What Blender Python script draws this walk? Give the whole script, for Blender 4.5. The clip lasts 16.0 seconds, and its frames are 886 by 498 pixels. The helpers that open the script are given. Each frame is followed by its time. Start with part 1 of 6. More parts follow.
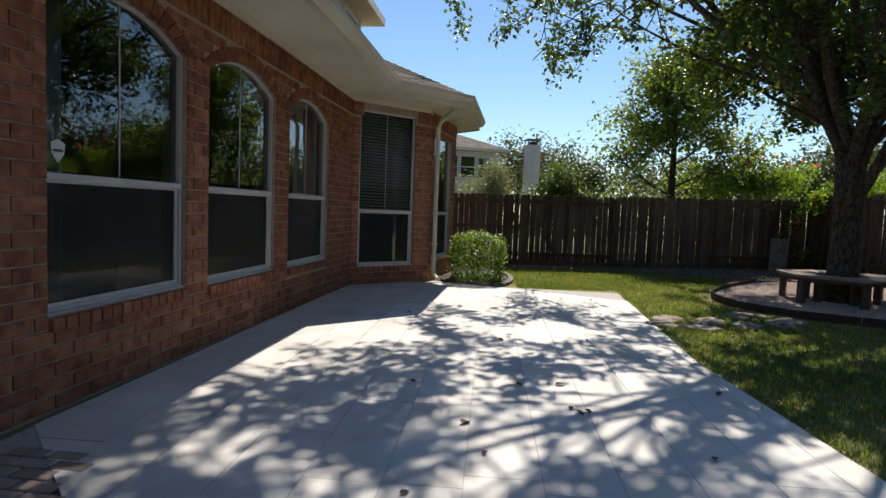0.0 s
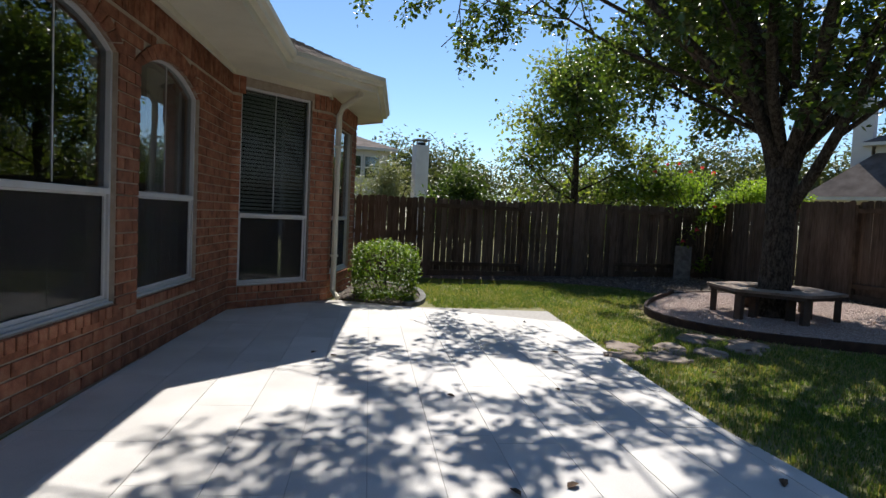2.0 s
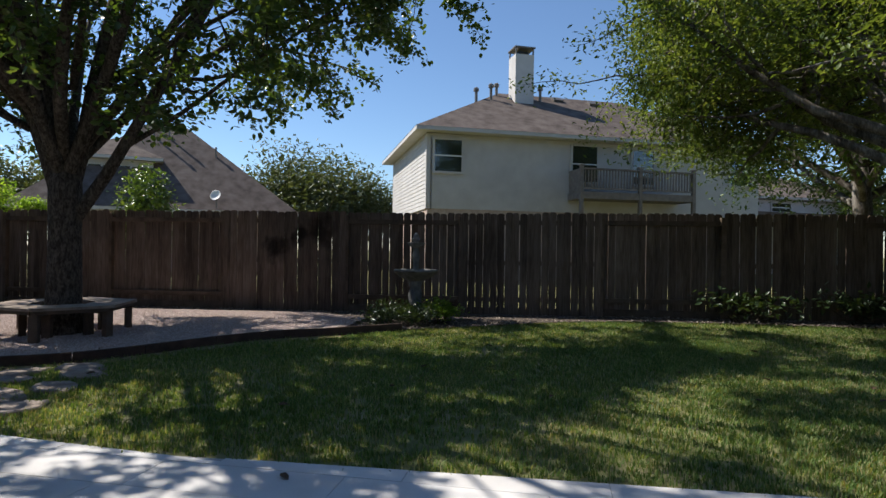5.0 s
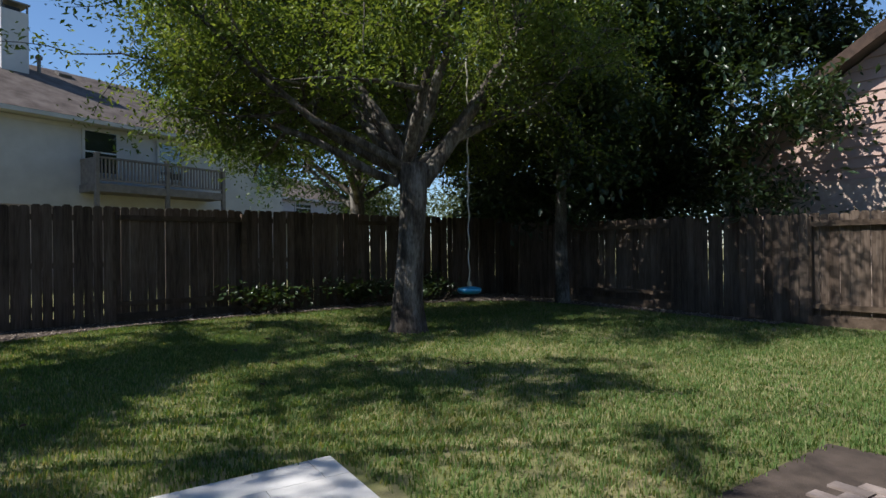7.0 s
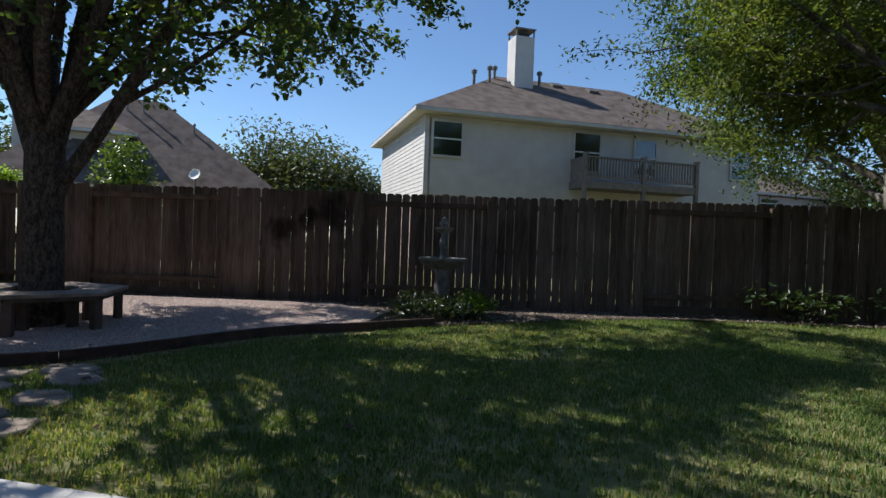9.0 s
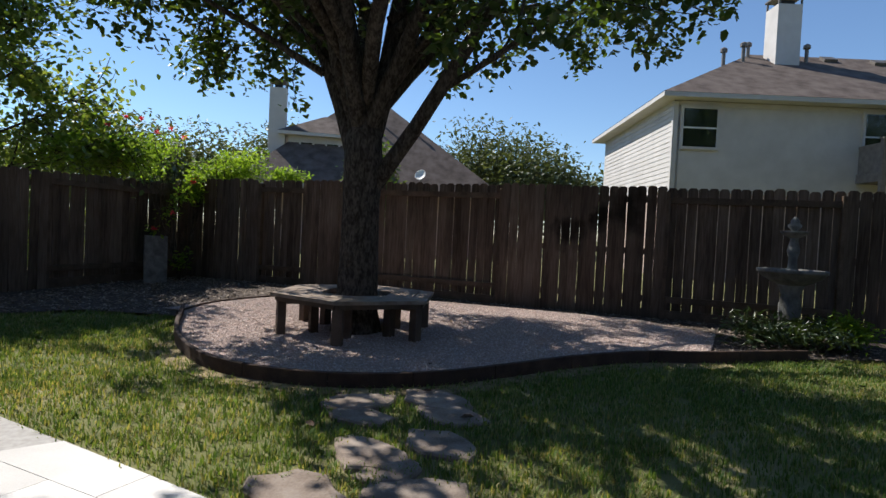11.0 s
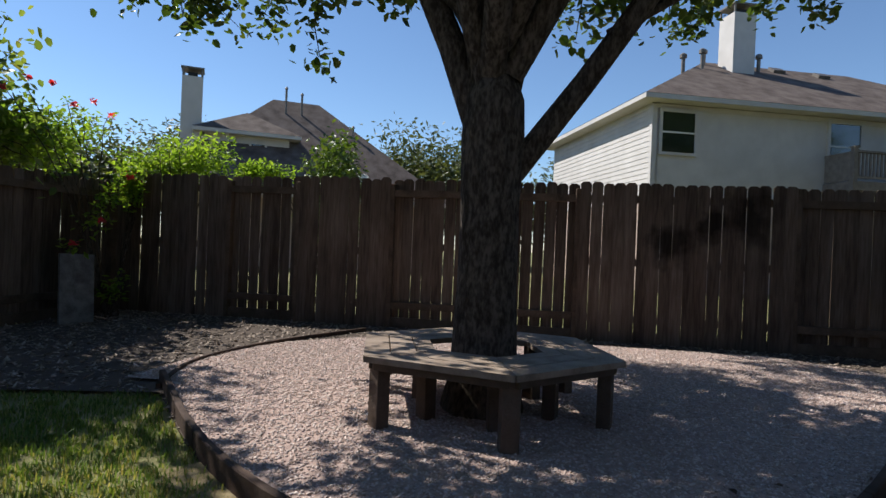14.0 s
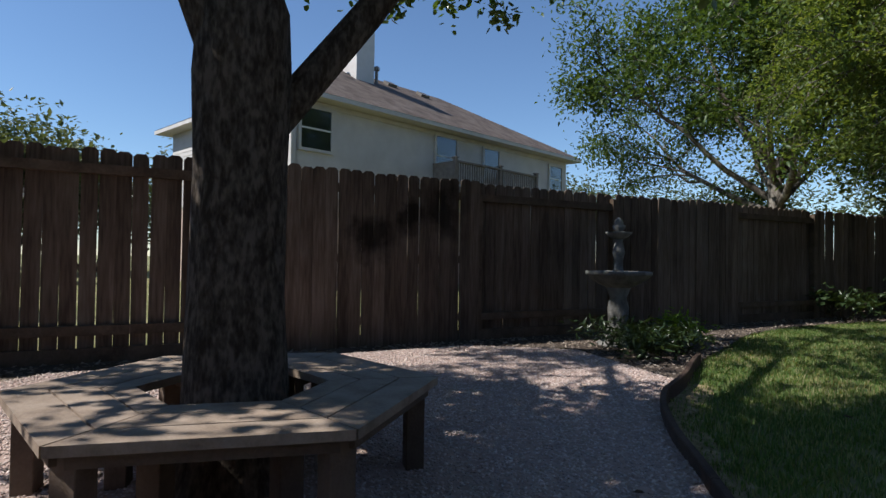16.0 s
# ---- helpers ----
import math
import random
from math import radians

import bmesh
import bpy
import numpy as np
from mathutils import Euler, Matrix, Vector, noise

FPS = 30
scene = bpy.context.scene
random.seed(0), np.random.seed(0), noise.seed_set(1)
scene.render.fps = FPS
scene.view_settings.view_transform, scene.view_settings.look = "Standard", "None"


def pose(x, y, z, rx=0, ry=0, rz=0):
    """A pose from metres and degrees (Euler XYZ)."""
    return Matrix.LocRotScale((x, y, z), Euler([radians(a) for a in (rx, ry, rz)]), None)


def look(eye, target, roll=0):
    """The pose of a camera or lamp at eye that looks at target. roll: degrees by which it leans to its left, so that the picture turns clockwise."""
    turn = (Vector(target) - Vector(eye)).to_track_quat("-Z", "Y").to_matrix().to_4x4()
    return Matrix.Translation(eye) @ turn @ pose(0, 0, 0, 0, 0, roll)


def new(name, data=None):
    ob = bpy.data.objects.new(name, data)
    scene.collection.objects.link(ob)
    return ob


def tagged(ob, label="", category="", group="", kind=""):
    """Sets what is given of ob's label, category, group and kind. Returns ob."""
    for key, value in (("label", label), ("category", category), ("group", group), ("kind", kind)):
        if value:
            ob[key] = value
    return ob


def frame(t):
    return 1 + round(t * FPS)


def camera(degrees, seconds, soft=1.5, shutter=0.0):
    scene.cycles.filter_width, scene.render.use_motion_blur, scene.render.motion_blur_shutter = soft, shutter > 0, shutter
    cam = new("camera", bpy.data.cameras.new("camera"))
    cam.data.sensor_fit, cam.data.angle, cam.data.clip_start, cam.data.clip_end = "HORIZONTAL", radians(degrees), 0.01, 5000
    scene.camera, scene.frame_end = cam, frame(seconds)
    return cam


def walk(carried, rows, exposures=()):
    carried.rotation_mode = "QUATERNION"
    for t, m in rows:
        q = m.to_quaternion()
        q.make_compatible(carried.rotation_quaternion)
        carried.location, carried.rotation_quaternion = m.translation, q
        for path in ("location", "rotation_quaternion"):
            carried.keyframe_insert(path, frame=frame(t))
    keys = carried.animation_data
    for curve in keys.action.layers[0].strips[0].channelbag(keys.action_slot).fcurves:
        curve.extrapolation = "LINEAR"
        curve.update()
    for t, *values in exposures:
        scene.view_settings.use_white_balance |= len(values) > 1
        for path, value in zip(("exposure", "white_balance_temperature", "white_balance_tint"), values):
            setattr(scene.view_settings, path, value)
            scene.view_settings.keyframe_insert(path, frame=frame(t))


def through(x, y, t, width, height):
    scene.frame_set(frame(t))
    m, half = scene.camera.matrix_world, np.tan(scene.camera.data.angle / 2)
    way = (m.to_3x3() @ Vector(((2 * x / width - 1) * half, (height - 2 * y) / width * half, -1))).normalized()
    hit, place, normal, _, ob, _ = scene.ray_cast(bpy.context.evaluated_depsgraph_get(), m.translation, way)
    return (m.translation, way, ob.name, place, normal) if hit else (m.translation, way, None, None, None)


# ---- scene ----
cam = camera(74.8, 16.0)
PATH = [
    (0, (-0.715, -0.357, 1.36), (-0.567, 1.633, 1.227), 2.2),
    (0.5, (-0.828, 0.039, 1.381), (-0.636, 2.025, 1.253), 2.3),
    (1, (-0.847, 0.426, 1.34), (-0.515, 2.394, 1.218), 2.4),
    (1.5, (-0.86, 0.923, 1.364), (-0.451, 2.877, 1.247), 2.4),
    (2, (-0.976, 1.424, 1.405), (-0.417, 3.341, 1.295), 2.8),
    (2.5, (-1.033, 1.889, 1.373), (-0.17, 3.69, 1.285), 2.8),
    (3, (-1.096, 2.201, 1.386), (0.115, 3.792, 1.323), 2.8),
    (3.3, (-1.229, 2.336, 1.381), (0.27, 3.658, 1.324), 2.5),
    (3.5, (-1.332, 2.463, 1.337), (0.324, 3.583, 1.307), 2.0),
    (4, (-1.461, 2.789, 1.279), (0.352, 3.635, 1.275), 1.3),
    (4.5, (-1.462, 3.027, 1.348), (0.459, 3.583, 1.346), 1.4),
    (5, (-1.633, 2.867, 1.385), (0.366, 2.941, 1.388), 0.8),
    (5.2, (-1.671, 2.811, 1.387), (0.325, 2.686, 1.393), 0.1),
    (7.3, (-1.505, 2.552, 1.332), (0.128, 1.398, 1.328), -0.6),
    (7.5, (-1.423, 2.623, 1.339), (0.278, 1.571, 1.33), -0.5),
    (8, (-1.214, 2.944, 1.328), (0.699, 2.362, 1.312), 0.8),
    (8.5, (-0.927, 3.414, 1.317), (1.031, 3.004, 1.298), 1.3),
    (9, (-0.58, 3.879, 1.316), (1.419, 3.851, 1.284), 2.1),
    (9.5, (-0.373, 4.385, 1.307), (1.583, 4.798, 1.254), 2.5),
    (10, (-0.067, 4.859, 1.289), (1.864, 5.377, 1.232), 2.8),
    (10.2, (0.045, 5.042, 1.309), (1.957, 5.623, 1.246), 2.9),
    (12.3, (1.325, 7.095, 1.222), (3.244, 7.657, 1.184), 2.7),
    (12.5, (1.439, 7.264, 1.222), (3.367, 7.795, 1.186), 2.8),
    (13, (1.738, 7.71, 1.214), (3.684, 8.171, 1.186), 2.8),
    (13.5, (2.072, 8.125, 1.204), (4.047, 8.441, 1.19), 2.6),
    (14, (2.456, 8.525, 1.23), (4.442, 8.76, 1.225), 2.4),
    (14.5, (2.748, 8.822, 1.191), (4.74, 8.996, 1.196), 2.0),
    (15, (3.164, 9.086, 1.186), (5.163, 9.013, 1.201), 1.6),
    (15.5, (3.5, 9.212, 1.161), (5.474, 8.893, 1.187), 1.4),
    (16, (3.765, 9.26, 1.141), (5.484, 8.237, 1.176), 0.9),
]
# The turn in the first unseen stretch.
BETWEEN = [
    (6.3, (-1.66, 2.52, 1.35), (-0.42, 0.95, 1.35), -0.9),
]
walk(cam, [(t, look(eye, target, roll)) for t, eye, target, roll in sorted(PATH + BETWEEN)],
     [(0.0, 0.54, 6850, 10), (2.0, 0.57, 6450, 10), (3.5, 0.58, 6480, 10), (5.0, 0.55, 6450, 10), (7.5, 0.47, 6150, 10), (8.5, 0.47, 6150, 10), (10.0, 0.50, 6250, 10), (12.5, 0.51, 6500, 10), (16.0, 0.42, 6250, 10)])

# ---- world and sun ----
SUN_WAY = Vector((0.945, 2.87, 3.35)).normalized()
world = bpy.data.worlds.new("sky")
scene.world = world
world.use_nodes = True
wn = world.node_tree
sky = wn.nodes.new("ShaderNodeTexSky")
sky.sky_type = "NISHITA"
sky.sun_disc = False
sky.sun_elevation = math.asin(SUN_WAY.z)
sky.sun_rotation = math.atan2(SUN_WAY.x, SUN_WAY.y)
sky.air_density, sky.dust_density, sky.ozone_density = 1.0, 0.0, 5.4
wn.links.new(sky.outputs[0], wn.nodes["Background"].inputs[0])
wn.nodes["Background"].inputs[1].default_value = 0.10
sun = new("sun", bpy.data.lights.new("sun", "SUN"))
sun.data.energy = 5.0
sun.data.angle = radians(0.53)
sun.data.color = (1.0, 0.95, 0.87)
sun.matrix_world = look((0, 0, 20), Vector((0, 0, 20)) - SUN_WAY)


# ---- materials ----
def surface(name, tones, scale=8.0, rough=0.8, bump=0.0, bump_scale=60.0, vary=0.0, stretch=(1, 1, 1), fine=0.35, metal=0.0, stains=0.0, spec=0.3, own=False):
    """A procedural surface: tones blend by coarse and fine noise, vary shifts the brightness from piece to piece, stains darken in patches."""
    m = bpy.data.materials.new(name)
    m.use_nodes = True
    nt = m.node_tree
    n, li = nt.nodes, nt.links
    b = n["Principled BSDF"]
    where = n.new("ShaderNodeTexCoord").outputs["Object"] if own else n.new("ShaderNodeNewGeometry").outputs["Position"]
    mp = n.new("ShaderNodeMapping")
    mp.inputs["Scale"].default_value = stretch
    li.new(where, mp.inputs[0])
    info = n.new("ShaderNodeObjectInfo")
    off = n.new("ShaderNodeVectorMath")
    off.operation = "MULTIPLY_ADD"
    li.new(info.outputs["Random"], off.inputs[0])
    off.inputs[1].default_value = (37.0, 19.0, 11.0) if vary else (0, 0, 0)
    li.new(mp.outputs[0], off.inputs[2])
    big = n.new("ShaderNodeTexNoise")
    big.inputs["Scale"].default_value, big.inputs["Detail"].default_value = scale, 6
    li.new(off.outputs[0], big.inputs[0])
    small = n.new("ShaderNodeTexNoise")
    small.inputs["Scale"].default_value, small.inputs["Detail"].default_value = bump_scale, 4
    li.new(off.outputs[0], small.inputs[0])
    mix = n.new("ShaderNodeMath")
    mix.operation = "MULTIPLY_ADD"
    li.new(small.outputs[0], mix.inputs[0])
    mix.inputs[1].default_value = fine
    sh = n.new("ShaderNodeMath")
    sh.operation = "SUBTRACT"
    li.new(big.outputs[0], sh.inputs[0])
    sh.inputs[1].default_value = fine * 0.5
    li.new(sh.outputs[0], mix.inputs[2])
    ramp = n.new("ShaderNodeValToRGB")
    li.new(mix.outputs[0], ramp.inputs[0])
    while len(ramp.color_ramp.elements) < len(tones):
        ramp.color_ramp.elements.new(0.5)
    for i, (e, c) in enumerate(zip(ramp.color_ramp.elements, tones)):
        e.position = 0.3 + 0.4 * i / max(1, len(tones) - 1)
        e.color = (*c, 1)
    colour = ramp.outputs[0]
    if vary:
        mr = n.new("ShaderNodeMapRange")
        mr.inputs["To Min"].default_value, mr.inputs["To Max"].default_value = 1 - vary, 1 + vary
        li.new(info.outputs["Random"], mr.inputs[0])
        isl = n.new("ShaderNodeNewGeometry").outputs["Random Per Island"]
        mr2 = n.new("ShaderNodeMapRange")
        mr2.inputs["To Min"].default_value, mr2.inputs["To Max"].default_value = 1 - vary, 1 + vary
        li.new(isl, mr2.inputs[0])
        mm = n.new("ShaderNodeMath")
        mm.operation = "MULTIPLY"
        li.new(mr.outputs[0], mm.inputs[0])
        li.new(mr2.outputs[0], mm.inputs[1])
        vm = n.new("ShaderNodeVectorMath")
        vm.operation = "SCALE"
        li.new(colour, vm.inputs[0])
        li.new(mm.outputs[0], vm.inputs["Scale"])
        colour = vm.outputs[0]
    if stains:
        st = n.new("ShaderNodeTexNoise")
        st.inputs["Scale"].default_value, st.inputs["Detail"].default_value = 0.9, 8
        li.new(where, st.inputs[0])
        sr = n.new("ShaderNodeMapRange")
        sr.inputs["From Min"].default_value, sr.inputs["From Max"].default_value = 0.35, 0.65
        sr.inputs["To Min"].default_value, sr.inputs["To Max"].default_value = 1 - stains, 1.0
        li.new(st.outputs[0], sr.inputs[0])
        vm2 = n.new("ShaderNodeVectorMath")
        vm2.operation = "SCALE"
        li.new(colour, vm2.inputs[0])
        li.new(sr.outputs[0], vm2.inputs["Scale"])
        colour = vm2.outputs[0]
    li.new(colour, b.inputs["Base Color"])
    b.inputs["Roughness"].default_value, b.inputs["Metallic"].default_value = rough, metal
    b.inputs["Specular IOR Level"].default_value = spec
    if bump:
        bp = n.new("ShaderNodeBump")
        bp.inputs["Strength"].default_value, bp.inputs["Distance"].default_value = min(1.0, bump), 0.01
        li.new(small.outputs[0], bp.inputs["Height"])
        li.new(bp.outputs[0], b.inputs["Normal"])
    return m


def leaf_surface(name, tones, through=0.35, rough=0.45, gloss=0.35, patch=1.3, single=0.7):
    """Leaves: diffuse, partly lit through, each leaf its own tone."""
    m = bpy.data.materials.new(name)
    m.use_nodes = True
    nt = m.node_tree
    n, li = nt.nodes, nt.links
    b = n["Principled BSDF"]
    geo = n.new("ShaderNodeNewGeometry")
    ramp = n.new("ShaderNodeValToRGB")
    while len(ramp.color_ramp.elements) < len(tones):
        ramp.color_ramp.elements.new(0.5)
    for i, (e, c) in enumerate(zip(ramp.color_ramp.elements, tones)):
        e.position = i / max(1, len(tones) - 1)
        e.color = (*c, 1)
    clump = n.new("ShaderNodeTexNoise")
    clump.inputs["Scale"].default_value, clump.inputs["Detail"].default_value = patch, 4
    li.new(geo.outputs["Position"], clump.inputs[0])
    add = n.new("ShaderNodeMath")
    add.operation = "MULTIPLY_ADD"
    li.new(geo.outputs["Random Per Island"], add.inputs[0])
    add.inputs[1].default_value = single
    sub = n.new("ShaderNodeMath")
    sub.operation = "SUBTRACT"
    li.new(clump.outputs[0], sub.inputs[0])
    sub.inputs[1].default_value = 0.35 if single < 1 else 0.5
    li.new(sub.outputs[0], add.inputs[2])
    li.new(add.outputs[0], ramp.inputs[0])
    li.new(ramp.outputs[0], b.inputs["Base Color"])
    b.inputs["Roughness"].default_value = rough
    b.inputs["Specular IOR Level"].default_value = gloss
    tr = n.new("ShaderNodeBsdfTranslucent")
    warm = n.new("ShaderNodeVectorMath")
    warm.operation = "MULTIPLY"
    li.new(ramp.outputs[0], warm.inputs[0])
    warm.inputs[1].default_value = (1.9, 1.7, 0.6)
    li.new(warm.outputs[0], tr.inputs[0])
    mx = n.new("ShaderNodeMixShader")
    mx.inputs[0].default_value = through
    li.new(b.outputs[0], mx.inputs[1])
    li.new(tr.outputs[0], mx.inputs[2])
    li.new(mx.outputs[0], n["Material Output"].inputs[0])
    return m


def clear_glass(name, tint=(0.60, 0.635, 0.635)):
    m = bpy.data.materials.new(name)
    m.use_nodes = True
    nt = m.node_tree
    n, li = nt.nodes, nt.links
    n.remove(n["Principled BSDF"])
    gl = n.new("ShaderNodeBsdfGlossy")
    gl.inputs["Roughness"].default_value = 0.0
    tp = n.new("ShaderNodeBsdfTransparent")
    tp.inputs[0].default_value = (*tint, 1)
    lw = n.new("ShaderNodeLayerWeight")
    lw.inputs["Blend"].default_value = 0.5
    pw = n.new("ShaderNodeMath")
    pw.operation = "POWER"
    li.new(lw.outputs["Facing"], pw.inputs[0])
    pw.inputs[1].default_value = 3.5
    fr = n.new("ShaderNodeMath")
    fr.operation = "MULTIPLY_ADD"
    li.new(pw.outputs[0], fr.inputs[0])
    fr.inputs[1].default_value, fr.inputs[2].default_value = 0.8, 0.09
    wob = n.new("ShaderNodeTexNoise")
    wob.inputs["Scale"].default_value = 1.1
    li.new(n.new("ShaderNodeNewGeometry").outputs["Position"], wob.inputs[0])
    bp = n.new("ShaderNodeBump")
    bp.inputs["Strength"].default_value, bp.inputs["Distance"].default_value = 0.15, 0.02
    li.new(wob.outputs[0], bp.inputs["Height"])
    li.new(bp.outputs[0], gl.inputs["Normal"])
    mx = n.new("ShaderNodeMixShader")
    li.new(fr.outputs[0], mx.inputs[0])
    li.new(tp.outputs[0], mx.inputs[1])
    li.new(gl.outputs[0], mx.inputs[2])
    li.new(mx.outputs[0], n["Material Output"].inputs[0])
    return m


M_BRICK = surface("red_brick", [(0.16, 0.063, 0.038), (0.29, 0.118, 0.068), (0.38, 0.185, 0.11)], 9, 0.9, 0.5, 90, vary=0.2, spec=0.15)
M_MORTAR = surface("mortar", [(0.36, 0.29, 0.22), (0.47, 0.39, 0.31)], 14, 0.95, 0.5, 140, spec=0.1)
M_WHITE = surface("white_paint", [(0.66, 0.65, 0.61), (0.74, 0.73, 0.69)], 3, 0.55, 0.05, 60, stains=0.08)
M_TRIM = surface("cream_paint", [(0.62, 0.57, 0.44), (0.70, 0.65, 0.52)], 2, 0.6, 0.05, 50, stains=0.12)
M_FRAME = surface("window_frame_paint", [(0.527, 0.527, 0.527), (0.595, 0.595, 0.595)], 5, 0.4, 0, 50, stains=0.1)
M_GLASS = clear_glass("window_glass")
# Near-black that paints the unlit room behind the upper pane; also colours flues.
M_NEARBLACK = surface("insect_screen", [(0.012, 0.012, 0.013), (0.02, 0.02, 0.02)], 4, 0.5, 0.1, 500)
# Backing of the neighbours' panes: sky reflection painted in as an even grey.
M_PANEGREY = surface("pane_reflection_grey", [(0.10, 0.105, 0.11), (0.15, 0.155, 0.16)], 3, 0.8)
# Near-black that paints in the rooms' dimness; also colours the sticker's bar.
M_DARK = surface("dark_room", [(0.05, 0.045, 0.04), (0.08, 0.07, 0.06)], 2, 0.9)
M_CURTAIN = surface("sheer_curtain", [(0.70, 0.68, 0.64), (0.80, 0.78, 0.74)], 6, 0.9, 0.1, 200)
M_BLIND = surface("blind_slat", [(0.72, 0.71, 0.69), (0.80, 0.79, 0.77)], 5, 0.5)
M_PATIO = surface("patio_tile", [(0.55, 0.525, 0.50), (0.63, 0.605, 0.58), (0.69, 0.665, 0.64)], 1.7, 0.75, 0.25, 120, vary=0.035, stains=0.12, spec=0.25)
M_JOINT = surface("tile_joint", [(0.33, 0.31, 0.29), (0.44, 0.42, 0.40)], 20, 0.95)
M_LAWN = surface("lawn_soil", [(0.10, 0.11, 0.035), (0.16, 0.16, 0.06), (0.27, 0.23, 0.12)], 1.1, 0.95, 0.6, 130, fine=0.5)
M_GRASS = leaf_surface("grass_blade", [(0.068, 0.125, 0.036), (0.10, 0.172, 0.048), (0.15, 0.21, 0.068), (0.34, 0.31, 0.17)], 0.35, 0.6, 0.2, 0.75, 1.0)
M_SOIL = surface("bed_soil", [(0.05, 0.038, 0.03), (0.10, 0.075, 0.06)], 6, 0.95, 0.6, 90)
M_GRAVEL = surface("gravel_bed", [(0.30, 0.215, 0.185), (0.46, 0.345, 0.30)], 25, 0.95, 0.7, 120)
M_PEBBLE = surface("gravel_pebble", [(0.46, 0.345, 0.30), (0.62, 0.50, 0.45), (0.74, 0.64, 0.585)], 30, 0.9, 0.2, 200, vary=0.3)
M_CHIP = surface("bark_chip", [(0.09, 0.07, 0.055), (0.20, 0.16, 0.13), (0.30, 0.26, 0.22)], 30, 0.9, 0.3, 150, vary=0.35)
M_EDGE = surface("bed_edging", [(0.05, 0.032, 0.024), (0.10, 0.062, 0.045)], 8, 0.85, 0.3, 60, stains=0.3)
M_FENCE = surface("weathered_picket", [(0.078, 0.055, 0.041), (0.13, 0.096, 0.073), (0.18, 0.138, 0.108)], 5, 0.9, 0.45, 40, vary=0.16, stretch=(1, 1, 0.09), fine=0.6, stains=0.35, spec=0.1)


def blotch(m, places, depth=0.25):
    """Dark irregular water stains on a surface, each a centre and a radius."""
    nt = m.node_tree
    n, li = nt.nodes, nt.links
    b = n["Principled BSDF"]
    where = n.new("ShaderNodeNewGeometry").outputs["Position"]
    wob = n.new("ShaderNodeTexNoise")
    wob.inputs["Scale"].default_value, wob.inputs["Detail"].default_value = 3.5, 5
    li.new(where, wob.inputs[0])
    shift = n.new("ShaderNodeVectorMath")
    shift.operation = "MULTIPLY_ADD"
    li.new(wob.outputs["Color"], shift.inputs[0])
    shift.inputs[1].default_value = (0.0, 0.7, 0.7)
    li.new(where, shift.inputs[2])
    colour = b.inputs["Base Color"].links[0].from_socket
    for place, radius in places:
        d = n.new("ShaderNodeVectorMath")
        d.operation = "DISTANCE"
        li.new(shift.outputs[0], d.inputs[0])
        d.inputs[1].default_value = (place[0], place[1] + 0.35, place[2] + 0.35)
        mr = n.new("ShaderNodeMapRange")
        mr.inputs["From Min"].default_value, mr.inputs["From Max"].default_value = radius * 0.55, radius * 1.2
        mr.inputs["To Min"].default_value = depth
        li.new(d.outputs["Value"], mr.inputs[0])
        sc = n.new("ShaderNodeVectorMath")
        sc.operation = "SCALE"
        li.new(colour, sc.inputs[0])
        li.new(mr.outputs[0], sc.inputs["Scale"])
        colour = sc.outputs[0]
    li.new(colour, b.inputs["Base Color"])


blotch(M_FENCE, [((9.83, 6.62, 1.36), 0.28), ((9.79, 5.72, 1.74), 0.34), ((9.8, 6.2, 1.62), 0.2)])
M_RAIL = surface("fence_rail_wood", [(0.07, 0.05, 0.036), (0.13, 0.095, 0.07)], 5, 0.9, 0.4, 40, vary=0.12, spec=0.1)
M_STRAW = surface("dry_grass", [(0.14, 0.12, 0.055), (0.27, 0.21, 0.11), (0.36, 0.29, 0.17)], 14, 0.95, 0.8, 150, fine=0.7)
M_BENCH = surface("bench_wood", [(0.21, 0.155, 0.115), (0.30, 0.23, 0.175), (0.36, 0.285, 0.225)], 7, 0.8, 0.3, 70, vary=0.1, stains=0.2)
# Darker tones of the seat's wood, for legs, supports and aprons.
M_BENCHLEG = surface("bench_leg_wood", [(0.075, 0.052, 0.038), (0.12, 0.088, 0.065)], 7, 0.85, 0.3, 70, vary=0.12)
M_BARK = surface("tree_bark", [(0.034, 0.026, 0.020), (0.07, 0.056, 0.044), (0.12, 0.098, 0.08)], 20, 0.95, 1.0, 46, stretch=(1, 1, 0.42), fine=1.1, spec=0.1)
M_OAKBARK = surface("oak_bark", [(0.045, 0.037, 0.031), (0.11, 0.095, 0.08), (0.23, 0.21, 0.185)], 6, 0.95, 1.0, 40, stretch=(1, 1, 0.3), fine=0.6, spec=0.1)
M_PEAR = leaf_surface("tree_leaf", [(0.030, 0.060, 0.016), (0.045, 0.085, 0.020), (0.065, 0.11, 0.026), (0.11, 0.14, 0.035)], 0.38, 0.35, 0.5)
M_OAK = leaf_surface("oak_leaf", [(0.05, 0.08, 0.024), (0.085, 0.13, 0.034), (0.13, 0.18, 0.055), (0.18, 0.21, 0.08)], 0.42)
M_YOUNG = leaf_surface("young_leaf", [(0.065, 0.11, 0.036), (0.10, 0.16, 0.048), (0.15, 0.205, 0.064), (0.20, 0.225, 0.085)], 0.52)
M_DARKLEAF = leaf_surface("dark_leaf", [(0.022, 0.038, 0.016), (0.032, 0.055, 0.021), (0.045, 0.075, 0.026)], 0.22, 0.35, 0.5)
M_HEDGE = leaf_surface("hedge_leaf", [(0.03, 0.055, 0.018), (0.05, 0.09, 0.026), (0.09, 0.14, 0.04)], 0.4)
